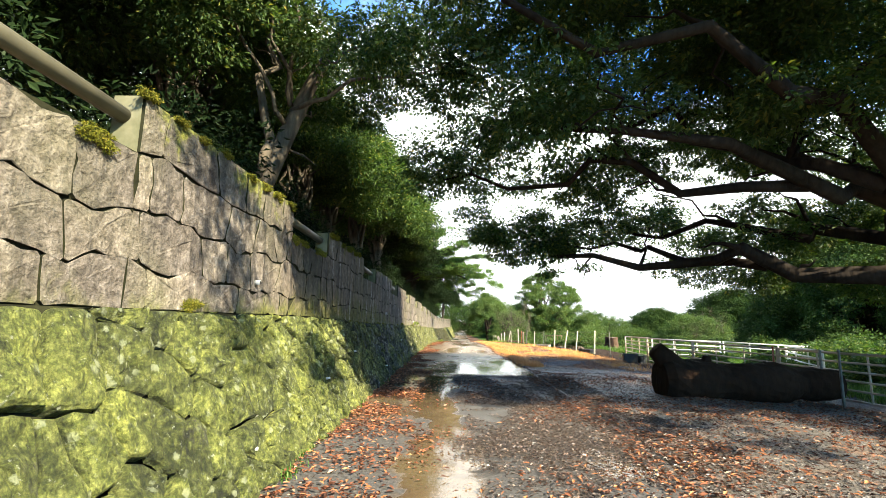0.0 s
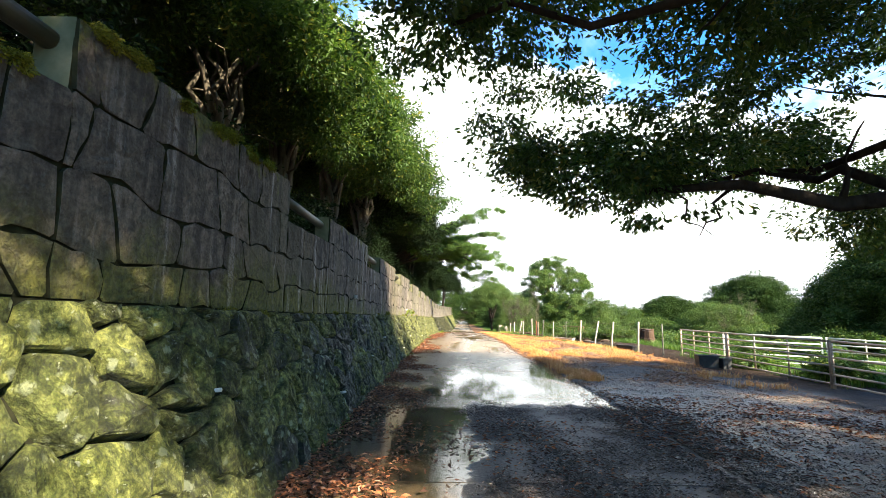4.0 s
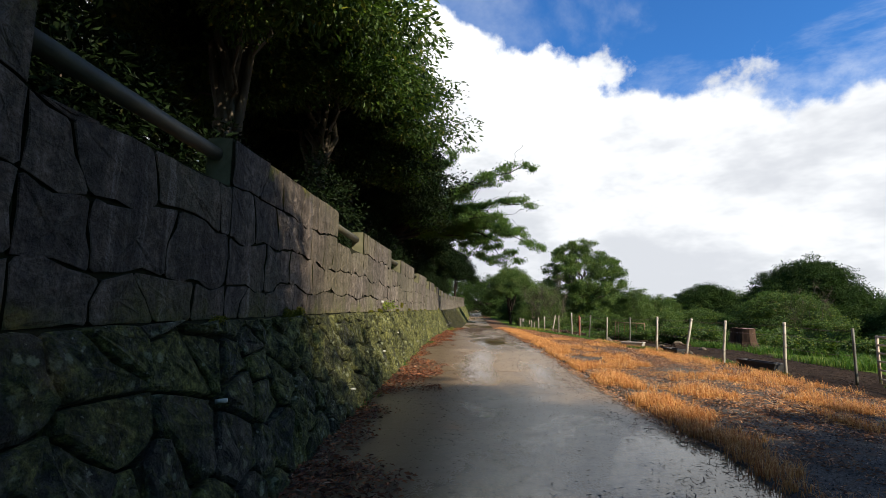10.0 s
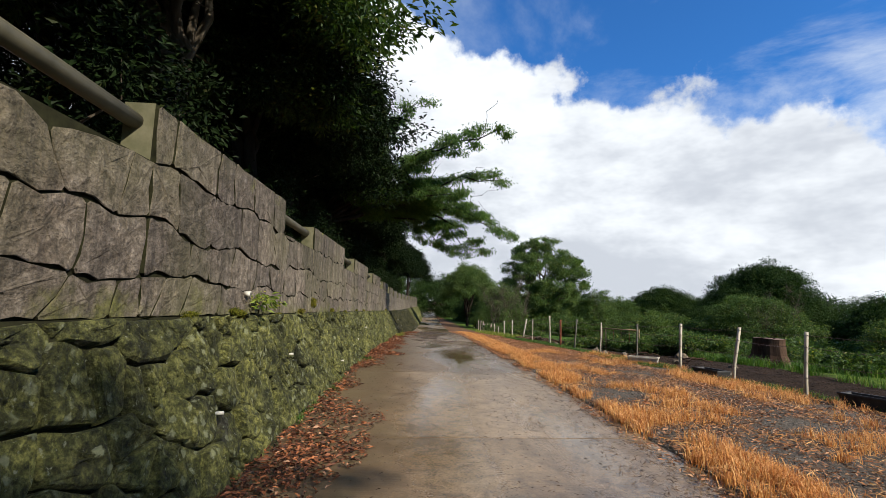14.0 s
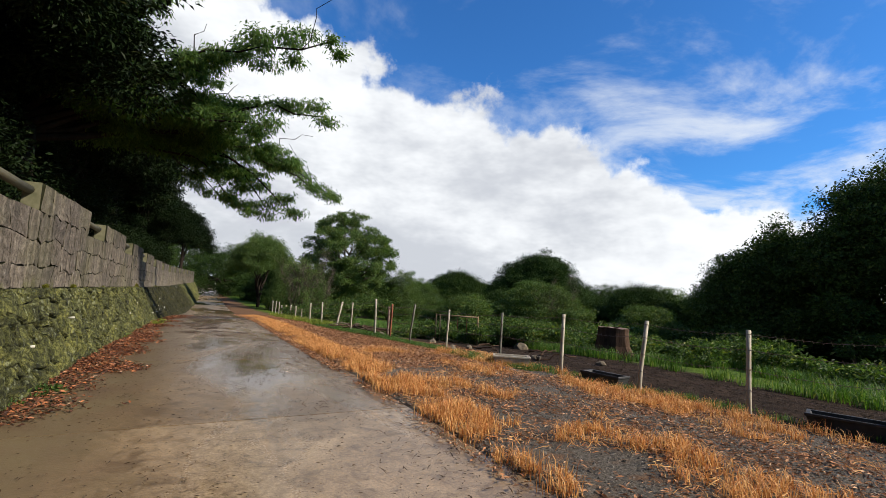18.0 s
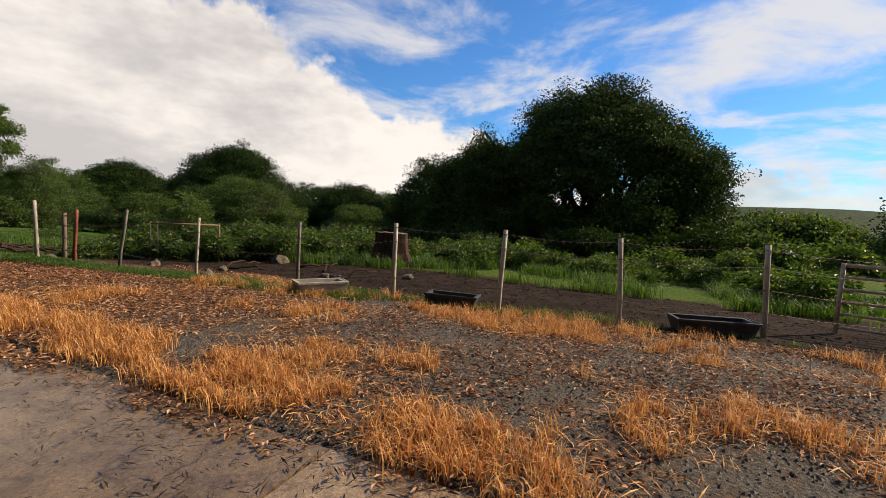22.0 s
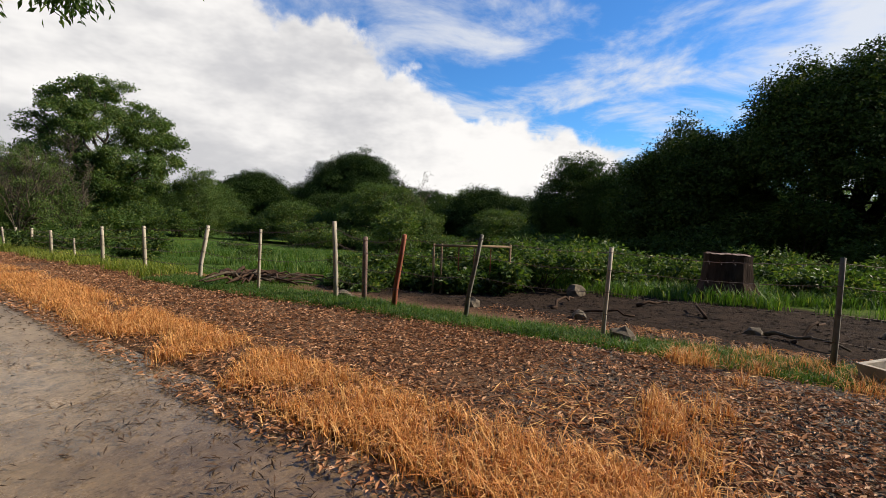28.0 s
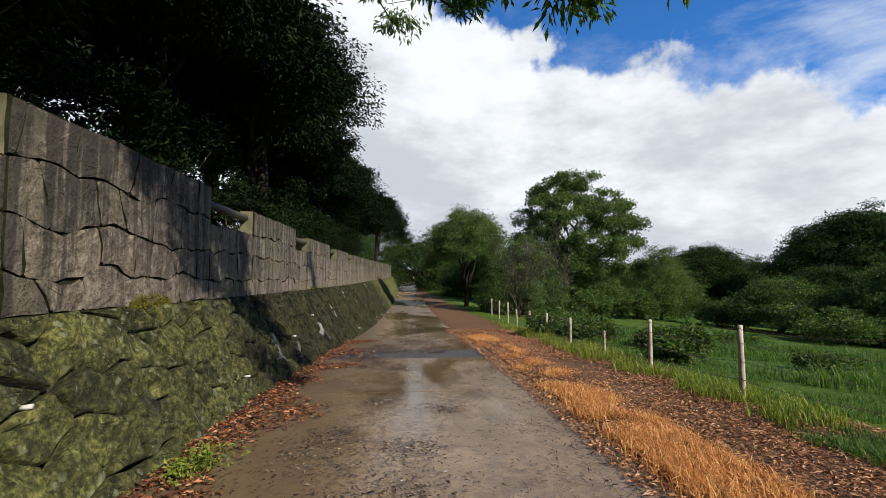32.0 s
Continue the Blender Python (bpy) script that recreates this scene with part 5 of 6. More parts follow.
POSTS = [(9.25, 26.15, 1.3, 0, 0, 1), (9.00, 28.1, 1.36, 0.1, 0.06, 0), (8.45, 30.05, 1.3, 0.2, 0.1, 0), (8.20, 31.9, 1.32, 0.28, 0.03, 0), (7.97, 33.72, 1.3, 0.1, 0.06, 0), (7.60, 35.5, 1.22, 0.05, 0.02, 1),
         (7.35, 37.8, 1.17, 0.05, -0.02, 2), (7.05, 39.7, 1.25, 0.05, -0.22, 1), (6.88, 40.9, 1.17, -0.08, -0.27, 3), (7.15, 41.75, 1.1, 0.02, 0.03, 4), (6.77, 42.03, 1.3, 0, 0.08, 0), (6.36, 43.6, 1.1, 0.0, -0.08, 2),
         (6.38, 45.64, 1.09, 0.22, 0.0, 0), (6.30, 47.75, 1.03, 0, 0.03, 0), (6.30, 50.05, 0.95, 0, 0, 0), (6.29, 51.9, 0.6, 0, 0, 2), (6.49, 54.4, 0.75, 0, 0, 0), (6.67, 57.0, 0.8, 0.05, 0, 0), (6.86, 59.4, 0.8, 0, 0, 0), (7.05, 61.8, 0.8, -0.04, 0, 0), (7.25, 64.2, 1.0, 0, 0, 0),
         (7.43, 66.8, 1.0, 0.03, 0, 0), (7.61, 69.4, 1.0, 0, 0, 0), (7.87, 72.4, 1.0, 0, 0, 0), (8.11, 76, 1.0, 0, 0, 0)]
PRNG = random.Random(8)
fence = thing("fence", "barbed wire fence on weathered leaning posts", "fence")
heads = []
for x, y, h, lx, ly, kind in POSTS:
    z = ground_z(x, y)
    mat_ = (MAT_POST, MAT_POST_DARK, MAT_POST, MAT_RUST, MAT_CUT)[kind]
    label_ = ("pale weathered wooden post", "dark grey steel post", "thin pale steel post", "leaning rust-red steel post", "brown split wooden post")[kind]
    p = child("post", rough_post(h, (0.042, 0.034, 0.028, 0.04, 0.045)[kind], mat_, PRNG, (lx, ly), kind in (1, 3)), fence, label_)
    p.location = (x, y, z)
    heads.append((Vector((x, y, z)), Vector((lx, ly, h))))
for frac in (0.28, 0.52, 0.76, 0.95):
    V, F = [], []
    pts = []
    for (p0, h0), (p1, h1) in zip(heads, heads[1:]):
        a, b = p0 + h0 * frac + Vector((-0.035, 0, 0)), p1 + h1 * frac + Vector((-0.035, 0, 0))
        for k in range(6):
            t = k / 6
            pts.append(a.lerp(b, t) + Vector((0, 0, -0.05 * math.sin(math.pi * t) + PRNG.uniform(-0.006, 0.006))))
    pts.append(b)
    V, F = tube(pts, [0.0035] * len(pts), 4)
    for p0, p1 in zip(pts, pts[1:]):
        for t in (0.15, 0.5, 0.85):
            c = p0.lerp(p1, t)
            for w in ((0.0, 0.012, 0.028), (0.012, -0.012, -0.026)):
                v_, f_ = tube([c - Vector(w), c + Vector(w)], [0.0022, 0.0012], 3)
                F += [tuple(i + len(V) for i in q) for q in f_]
                V += v_
    child("wire", mesh_py("wire", V, F, MAT_WIRE), fence, "thin rusty barbed wire strand")

# ---- corral of steel pipe panels ----


def corral_panel(a, b, mat, rails=6, height=1.15, label="weathered steel pipe livestock panel"):
    a, b = Vector((*a, 0)), Vector((*b, 0))
    t = thing("corral_panel", label, "fence panel", "corral panels", place=(a.x, a.y, 0))
    za, zb = ground_z(a.x, a.y), ground_z(b.x, b.y)
    d = b - a
    pa, pb = Vector((0, 0, za)), Vector((d.x, d.y, zb))
    up = Vector((0, 0, 1))
    for k in range(rails):
        h = 0.12 + (height - 0.14) * (k / (rails - 1)) ** 0.95
        r = 0.024 if k < rails - 1 else 0.03
        child("rail", tube_mesh("rail", [pa + up * h, pa.lerp(pb, 0.5) + up * (h - 0.012), pb + up * h], [r] * 3, mat, 8), t)
    for q in (0.0, 0.33, 0.67, 1.0):
        p = pa.lerp(pb, q) + Vector((0.0, 0.0, 0.0))
        r = 0.034 if q in (0.0, 1.0) else 0.022
        child("upright", tube_mesh("upright", [p - up * (0.12 if q in (0.0, 1.0) else -0.1), p + up * (height + 0.01)], [r, r], mat, 8), t)
    return t


CORRAL = [(10.4, 26.9), (9.65, 22.3), (9.3, 17.6), (9.25, 13.1), (9.0, 8.7), (9.2, 4.2), (9.6, -0.5)]
for i, (a, b) in enumerate(zip(CORRAL, CORRAL[1:])):
    d = (Vector(b) - Vector(a)).normalized() * 0.04
    corral_panel((a[0] + d.x, a[1] + d.y), (b[0] - d.x, b[1] - d.y), MAT_RAIL)
for a, b in (((10.9, 24.6), (13.6, 23.2)), ((13.7, 23.1), (16.6, 21.6)), ((11.2, 14.0), (13.6, 18.8)), ((13.7, 18.9), (16.6, 21.4))):
    corral_panel(a, b, MAT_RAIL_WHITE, 5, 1.1, "whitish painted steel pipe panel inside the corral")
for x, y, mat_, label_ in ((9.16, 13.1, MAT_RUST, "rust-red steel post at the corral rail"), (8.55, 10.2, MAT_POST_DARK, "thin dark steel post by the fallen trunk"), (8.7, 10.9, MAT_POST_DARK, "thin dark steel post by the fallen trunk")):
    t = tagged(new("steel_post", rough_post(1.2, 0.03, mat_, PRNG, (0.02, 0), True)), label_, "post")
    t.location = (x - 0.06, y, ground_z(x, y))

# ---- fallen trunk ----
log_rng = random.Random(3)
log = thing("fallen_log", "huge dark sawn tree trunk lying on the leaf litter", "log", place=(0, 0, 0))
zg = ground_z(7, 11)
pts, rad = [], []
for k in range(25):
    t = k / 24
    pts.append((5.0 + 3.95 * t, 11.0 - 0.12 * t + 0.03 * math.sin(9 * t), zg + 0.43 - 0.05 * t))
    rad.append((0.47 - 0.1 * t + 0.035 * math.sin(13 * t) + 0.02 * math.sin(31 * t)) * (0.86 if k in (0, 24) else 1))
child("trunk", mesh_py("trunk", *tube(pts, rad, 26, True, 0.055, log_rng), MAT_LOG, False), log)
for p_, q_, r0, r1 in (((5.45, 11.0, 0.55), (4.93, 10.98, 1.12), 0.34, 0.19), ((6.05, 11.0, 0.7), (6.1, 10.98, 0.98), 0.17, 0.09), ((7.35, 10.95, 0.66), (7.42, 10.9, 0.86), 0.1, 0.06)):
    a_, b_ = Vector(p_) + Vector((0, 0, zg)), Vector(q_) + Vector((0, 0, zg))
    child("branch_stub", tube_mesh("branch_stub", [a_, a_.lerp(b_, 0.5) + Vector((0.02, 0, 0)), b_], [r0, (r0 + r1) * 0.48, r1], MAT_LOG, 11, 0.08, log_rng), log)

# ---- troughs ----


def trough(x, y, length, width, height, turn, mat, label, wall=0.05):
    """An open feed trough with flared sides."""
    t = thing("feed_trough", label, "trough", place=(x, y, ground_z(x, y) - 0.02))
    t.rotation_euler = (0, 0, radians(turn))
    L, B, k = length / 2, width / 2, 0.86
    ring = lambda l, b, z: [(-l, -b, z), (l, -b, z), (l, b, z), (-l, b, z)]  # noqa: E731
    v = ring(L * k, B * k, 0) + ring(L, B, height) + ring(L - wall, B - wall, height) + ring((L - wall) * k, (B - wall) * k, wall)
    f = [(3, 2, 1, 0)] + [(r * 4 + i, r * 4 + (i + 1) % 4, (r + 1) * 4 + (i + 1) % 4, (r + 1) * 4 + i) for r in range(3) for i in range(4)] + [(12, 13, 14, 15)]
    child("basin", mesh_py("basin", v, f, mat), t)
    part("rim", box_bm(-L - 0.01, -B - 0.015, height - 0.03, L + 0.01, -B + 0.012, height + 0.012, 0.006), mat, t)
    part("end_rim", box_bm(L - 0.012, -B, height - 0.03, L + 0.014, B, height + 0.012, 0.006), mat, t)
    return t


trough(7.53, 34.94, 0.86, 0.46, 0.25, -34, MAT_TROUGH, "pale concrete feed trough at the fence")
trough(8.2, 32.7, 0.88, 0.4, 0.22, -82, MAT_TROUGH_DARK, "dark feed trough at the fence")
trough(8.8, 28.8, 1.15, 0.42, 0.24, -70, MAT_TROUGH_DARK, "long dark metal feed trough under the wire")
trough(8.5, 21.55, 0.62, 0.42, 0.42, -10, MAT_TROUGH_DARK, "black water tub beside the corral", 0.03)
trough(8.98, 21.4, 0.3, 0.3, 0.36, 5, MAT_TROUGH_DARK, "small dark bucket-like tub beside the corral", 0.03)

# ---- stump, frame, rocks, brushwood ----
srng = random.Random(9)
sz = ground_z(13.2, 36.8)
stump = thing("tree_stump", "broad sawn tree stump with a pale cut top", "stump", place=(13.2, 36.8, sz))
n = 22
lobing = [1 + 0.1 * math.sin(3 * 2 * math.pi * k / n) + srng.uniform(-0.05, 0.05) for k in range(n)]
V, F = [], []
for r, z, w in ((0.95, -0.2, 3.0), (0.64, 0.12, 2.4), (0.5, 0.45, 1.7), (0.46, 0.86, 1.3), (0.47, 1.02, 1.2)):
    V += [(r * (1 + (q - 1) * w) * math.cos(2 * math.pi * k / n), r * (1 + (q - 1) * w) * math.sin(2 * math.pi * k / n), z + srng.uniform(-0.02, 0.02)) for k, q in enumerate(lobing)]
F = [(r * n + k, r * n + (k + 1) % n, (r + 1) * n + (k + 1) % n, (r + 1) * n + k) for r in range(4) for k in range(n)]
child("bark", mesh_py("bark", V, F, MAT_STUMP, False), stump)
V = [(0.455 * (1 + (q - 1) * 1.2) * k2 * math.cos(2 * math.pi * k / n), 0.455 * (1 + (q - 1) * 1.2) * k2 * math.sin(2 * math.pi * k / n), 1.01 + srng.uniform(-0.03, 0.03)) for k2 in (1, 0.6) for k, q in enumerate(lobing)] + [(0, 0, 0.98)]
F = [(k, (k + 1) % n, n + (k + 1) % n, n + k) for k in range(n)] + [(n + k, n + (k + 1) % n, 2 * n) for k in range(n)]
child("cut_face", mesh_py("cut_face", V, F, MAT_CUT), stump, "pale sawn wood")

fz = ground_z(9.6, 41.1)
gate = thing("gate_frame", "old rusty pipe gate frame standing in weeds", "gate", place=(9.1, 41.7, fz))
ends = (Vector((0, 0, 0)), Vector((1.15, -1.15, 0)))
for h in (1.0,):
    child("bar", tube_mesh("bar", [ends[0] + Vector((0, 0, h)), ends[1] + Vector((0, 0, h))], [0.026] * 2, MAT_TAN, 8), gate)
for q in (0.0, 0.1, 0.32, 0.52, 0.74, 1.0):
    p = ends[0].lerp(ends[1], q)
    thin = 0.1 < q < 1.0
    child("upright", tube_mesh("upright", [p + Vector((0, 0, 0.4 if thin else -0.1)), p + Vector((0, 0, 1.0 if thin else 1.04))], [0.012 if thin else 0.024] * 2, MAT_RUST if thin else MAT_TAN, 8), gate)


def rock(x, y, size, seed, label="rough brown field rock"):
    bm = bmesh.new()
    bmesh.ops.create_icosphere(bm, subdivisions=2, radius=1.0)
    for v_ in bm.verts:
        k = 1 + 0.35 * noise.noise(v_.co * 1.3 + Vector((seed, 0, 0))) + 0.12 * noise.noise(v_.co * 4 + Vector((0, seed, 0)))
        v_.co = Vector((v_.co.x * size * k * 1.2, v_.co.y * size * k * 0.8, v_.co.z * size * k * 0.8))
    me = bpy.data.meshes.new("rock")
    bm.to_mesh(me)
    bm.free()
    me.materials.append(MAT_ROCK)
    ob = tagged(new("rock", me), label, "rock", "field rocks")
    ob.location = (x, y, ground_z(x, y) + size * 0.3)
    ob.rotation_euler = (0, 0, seed)
    return ob


for i, (x, y, size) in enumerate([(7.42, 37.55, 0.17), (7.1, 42.2, 0.14), (7.2, 44.9, 0.12), (8.6, 38.5, 0.12), (9.3, 36.2, 0.1), (11.5, 39.5, 0.22), (8.2, 40.2, 0.13), (8.9, 33.0, 0.1), (10.2, 34.6, 0.12)]):
    rock(x, y, size, i + 1.0)

brng = random.Random(17)
for k in list(range(14)) * 2 + list(range(14, 20)):
    if k < 14:
        x, y, L = brng.uniform(6.7, 7.5), brng.uniform(44.5, 45.6), brng.uniform(0.8, 1.7)
    else:
        x, y, L = brng.uniform(8.3, 11.0), brng.uniform(35, 40), brng.uniform(0.6, 1.4)
    z = ground_z(x, y) + (0.04 + 0.018 * (k % 7) if k < 14 else 0.03)
    a = brng.uniform(-0.5, 0.9) + (1.9 if k % 3 == 0 else 0)
    p = Vector((x, y, z))
    e = p + Vector((math.cos(a) * L, -math.sin(a) * L, 0.0))
    e.z = ground_z(e.x, e.y) + 0.05 + brng.uniform(0, 0.12)
    pts, rad = limb(p, e, brng.uniform(0.022, 0.055) if k < 14 else brng.uniform(0.02, 0.04), 0.015, brng, 0.04, 6, 0.07)
    tagged(new("fallen_branch", tube_mesh("fallen_branch", pts, rad, MAT_STUMP if k % 5 else MAT_BARK, 7, 0.1, brng)), "weathered dead branch lying on the mud" if k >= 14 else "grey dead branch in a brushwood heap", "branch", "fallen branches")

# white weep pipes in the wall
for i in range(19):
    y = 1.2 + i * 2.93 + (0.3 if i % 3 else -0.2)
    hgt = (1.02, 0.42, 0.72)[i % 3]
    p = Vector(face_lower(y, hgt, 0.02))
    q = p + Vector((0.085, 0, 0.01))
    child("weep_pipe", tube_mesh("weep_pipe", [p, q], [0.016, 0.016], MAT_DRAIN, 10), wall_core, "short white plastic drain pipe")
for y, z in ((5.5, 1.95), (15.83, 1.81), (26.2, 1.58)):
    p = Vector((lerp(UPPER_X, y) + 0.02, y, z))
    child("weep_pipe", tube_mesh("weep_pipe", [p, p + Vector((0.07, 0, 0))], [0.03, 0.03], MAT_DRAIN, 12), wall_core, "short white plastic drain pipe")
    # the pipe is solid; a dark disc on its end stands for the shaded hollow
    child("pipe_bore", tube_mesh("pipe_bore", [p + Vector((0.06, 0, 0)), p + Vector((0.073, 0, 0))], [0.021, 0.021], MAT_DARK, 12), wall_core, "dark disc in place of the drain pipe's shaded bore")

# white gateway at the lane's end
gz = -0.7
gateway = thing("gateway_building", "small white building with a dark opening at the lane's end", "building", place=(5.6, 152, gz))
part("wall", box_bm(-3.7, 0, -0.5, -2.3, 3, 2.6, 0.02), MAT_WHITE, gateway)
part("wall", box_bm(1.7, 0, -0.5, 3.6, 3, 2.6, 0.02), MAT_WHITE, gateway)
part("roof", box_bm(-4.1, -0.6, 2.6, 4.1, 3.6, 2.9, 0.03), MAT_DARK, gateway)
part("door", box_bm(-2.3, 1.2, -0.5, 1.7, 1.35, 2.6, 0.01), MAT_DARK, gateway)

# ---- bushes and weeds ----


def bush(name, label, x, y, r, h, n, size, seed, mat=MAT_LEAF_BUSH, base_z=None):
    rg = random.Random(seed)
    if name == "bush":
        r, h = r * 0.88, h * rg.uniform(0.7, 0.95)
    z = ground_z(x, y) if base_z is None else base_z
    t = thing(name, label, "bush", place=(x, y, z - 0.03))
    lob = []
    for k in range(9):
        a, q = k * 2.4, math.sqrt((k + 0.3) / 9)
        lob.append(((r * q * math.cos(a), r * q * math.sin(a), h * (0.25 + 0.5 * rg.random())), (r * 0.34, r * 0.34, h * 0.3)))
    V, F = [], []
    for c, _ in lob:
        v_, f_ = tube(*limb((0, 0, 0), c, 0.012 + 0.012 * h, 0.004, rg, 0.05, 4, 0.08), 5)
        F += [tuple(i + len(V) for i in q) for q in f_]
        V += v_
    child("stem", mesh_py("stem", V, F, MAT_BARK), t)
    pts, out = crown_points(lob, n, seed, 0.25)
    child("foliage", leaf_cloud("foliage", pts[::4], out[::4], 16, size * 1.3, size, mat, seed, 0.4, 0.1, 0.4), t)
    return t


bushes = [(9.9, 42.9, 1.1, 1.2), (11.5, 41.6, 1.2, 1.3), (12.3, 40.6, 1.4, 1.2), (11.7, 42.6, 1.5, 1.5), (13.9, 39.6, 1.3, 1.2), (15.2, 37.9, 1.3, 1.1), (13.5, 42.5, 1.6, 1.5), (16.5, 41, 1.8, 1.6), (14.6, 34.9, 1.0, 1.0), (16.2, 33.2, 1.3, 1.1), (15.5, 30.6, 1.2, 1.0), (17.2, 28.5, 1.5, 1.3), (18.4, 36, 1.7, 1.5),
          (15.5, 26.4, 1.2, 1.2), (13.6, 26.6, 0.9, 0.9), (7.8, 51.6, 0.62, 1.15), (7.9, 56.5, 0.9, 1.1), (8.6, 60, 1.2, 1.4), (9.6, 55.2, 0.7, 0.8), (12, 52, 0.5, 0.5), (22, 44, 2.0, 1.8), (25, 55, 1.2, 0.9), (28, 60, 2.2, 2.2), (31, 66, 2.6, 2.6), (16, 60, 0.8, 0.7), (36, 58, 2.6, 2.4), (9.7, 41.7, 0.6, 0.85), (10.4, 40.9, 0.6, 0.8), (8.7, 43.4, 0.7, 0.4), (14.4, 47.2, 1.0, 3.2), (11.4, 46.4, 0.7, 0.7),
          (10.3, 22.0, 0.6, 0.6), (10.6, 19.0, 0.8, 0.9), (11.5, 16.5, 0.9, 1.0), (12.8, 14.0, 1.1, 1.2), (14.5, 18.0, 1.6, 1.7), (17.0, 15.0, 2.0, 2.2), (17.0, 22.0, 1.8, 2.0), (20.5, 18.5, 2.4, 2.8), (21, 25, 2.0, 2.2), (19.5, 12.0, 2.2, 2.6), (24, 8, 2.6, 3.0), (25.2, 34.5, 2.5, 4.0), (25.4, 31.0, 2.2, 3.6), (24.2, 27.6, 2.3, 3.6), (25.8, 38.2, 2.3, 3.6), (22.5, 32.0, 2.0, 1.8), (23.0, 39.0, 2.2, 2.0), (27, 66, 2.8, 3.0), (36, 68, 3.2, 3.6), (40, 48, 3.2, 3.4), (8.4, 72, 1.6, 1.8), (12.5, 78, 2.0, 2.4), (19.0, 77, 3.0, 3.2), (14.5, 73, 2.4, 2.6), (22.5, 79, 2.8, 3.4), (27.5, 76, 2.6, 2.8), (7.0, 57.5, 0.8, 1.0), (33, 58, 2.4, 2.2), (39.5, 68, 3.0, 3.2)]
for i, (x, y, r, h) in enumerate(bushes):
    big_one = r > 1.7
    # bushes near the monkeypods take the darker tree leaf in place of shade
    bush("bush", "leafy green bush in the rough pasture" if i % 2 else "tangled light green shrub in the paddock grass", x, y, r, h, int(500 + 500 * r), 0.13 if not big_one else 0.2, 700 + i, MAT_LEAF_POD if x > 22 and 26 < y < 48 else MAT_LEAF_OPEN if h > 2.9 and r < 2.4 else MAT_LEAF_BUSH)
bush("climbing_weed", "small bright green weed rooted on the wall ledge", -1.58, 26.5, 0.1, 0.18, 44, 0.075, 801, MAT_WEED, 1.47)
bush("wall_weed", "yellow-green weed at the foot of the wall", -0.16, 45.9, 0.22, 0.3, 150, 0.05, 802, MAT_WEED)
bush("wall_weed", "small green weed at the foot of the wall", -1.3, 18.6, 0.15, 0.16, 40, 0.07, 803, MAT_LEAF_BUSH)
bush("wall_weed", "low green weed at the foot of the wall", -0.95, 33.2, 0.25, 0.16, 70, 0.07, 804, MAT_LEAF_BUSH)
# cushions of moss on the ledge and in the joints
mrng = random.Random(29)
cushions = [(46.9, 0.02, 0.34), (29.5, 0.2, 0.2), (20.4, 0.0, 0.22), (20.9, -0.1, 0.16), (2.2, 0.02, 0.16)] + [(mrng.uniform(3, 58), mrng.uniform(-0.05, 0.05), mrng.uniform(0.07, 0.17)) for k in range(24)]
for k in range(20):
    y = 2.9 + 0.44 * k + mrng.uniform(-0.15, 0.15)
    top = lerp(TOP_Z, y) - (0 if any(a <= y <= b for a, b in HIGH) else LOW_STEP)
    cushions.append((y, top - lerp(LEDGE_Z, y) - mrng.uniform(0.0, 0.06), mrng.uniform(0.08, 0.18)))
for i, (y, up, r) in enumerate(cushions):
    cushion = thing("moss_cushion", "olive and yellow moss cushion growing on the stone wall", "moss", "moss cushions", place=(lerp(UPPER_X, y) + 0.03, y, lerp(LEDGE_Z, y) + up))
    spots_ = [((0.01, mrng.uniform(-0.8, 0.8) * r, mrng.uniform(-0.3, 0.25) * r), (0.03 + 0.12 * r, 0.4 * r, 0.22 * r)) for k in range(7)]
    pts, out = crown_points(spots_, int(60 + 900 * r), 900 + i, 0.4)
    child("tuft", leaf_cloud("tuft", pts, out, 9, 0.018, 0.024, MAT_MOSS, 900 + i, 0.3, 0.4, 0.4), cushion)
# undergrowth on the bank behind the wall, its shade put into the leaf colour
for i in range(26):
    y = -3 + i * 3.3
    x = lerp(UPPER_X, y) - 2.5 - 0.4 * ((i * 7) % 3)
    bush("undergrowth_bush", "undergrowth behind the parapet, leaves coloured as in deep shade", x, y, 1.45, 3.0, 2000, 0.12, 850 + i, MAT_LEAF_DARK)

# ---- ground litter, straw, grass, gravel ----
R = np.random.RandomState(77)


def gz_many(x, y, on_road=False):
    return np.array([lerp(ROAD_Z, b) + 0.006 if on_road or (lerp(BASE_X, b) - 0.2 < a < lerp(EDGE_X, b) - 0.05) else ground_z(a, b) for a, b in zip(x, y)])


def patchy(x, y, scale, seed):
    return np.array([noise.noise((a * scale, b * scale, seed)) for a, b in zip(x, y)])


def field(n, x0, x1, y0, y1, keep=None, edge=False, base=False):
    """Scattered places; with edge or base, x counts from the lane's right edge or from the wall's foot."""
    x, y = R.uniform(x0, x1, n), R.uniform(y0, y1, n)
    if edge:
        x += np.interp(y, [a for a, _ in EDGE_X], [b for _, b in EDGE_X])
    if base:
        x += np.interp(y, [a for a, _ in BASE_X], [b for _, b in BASE_X])
    if keep is not None:
        k = keep(x, y)
        x, y = x[k], y[k]
    return x, y


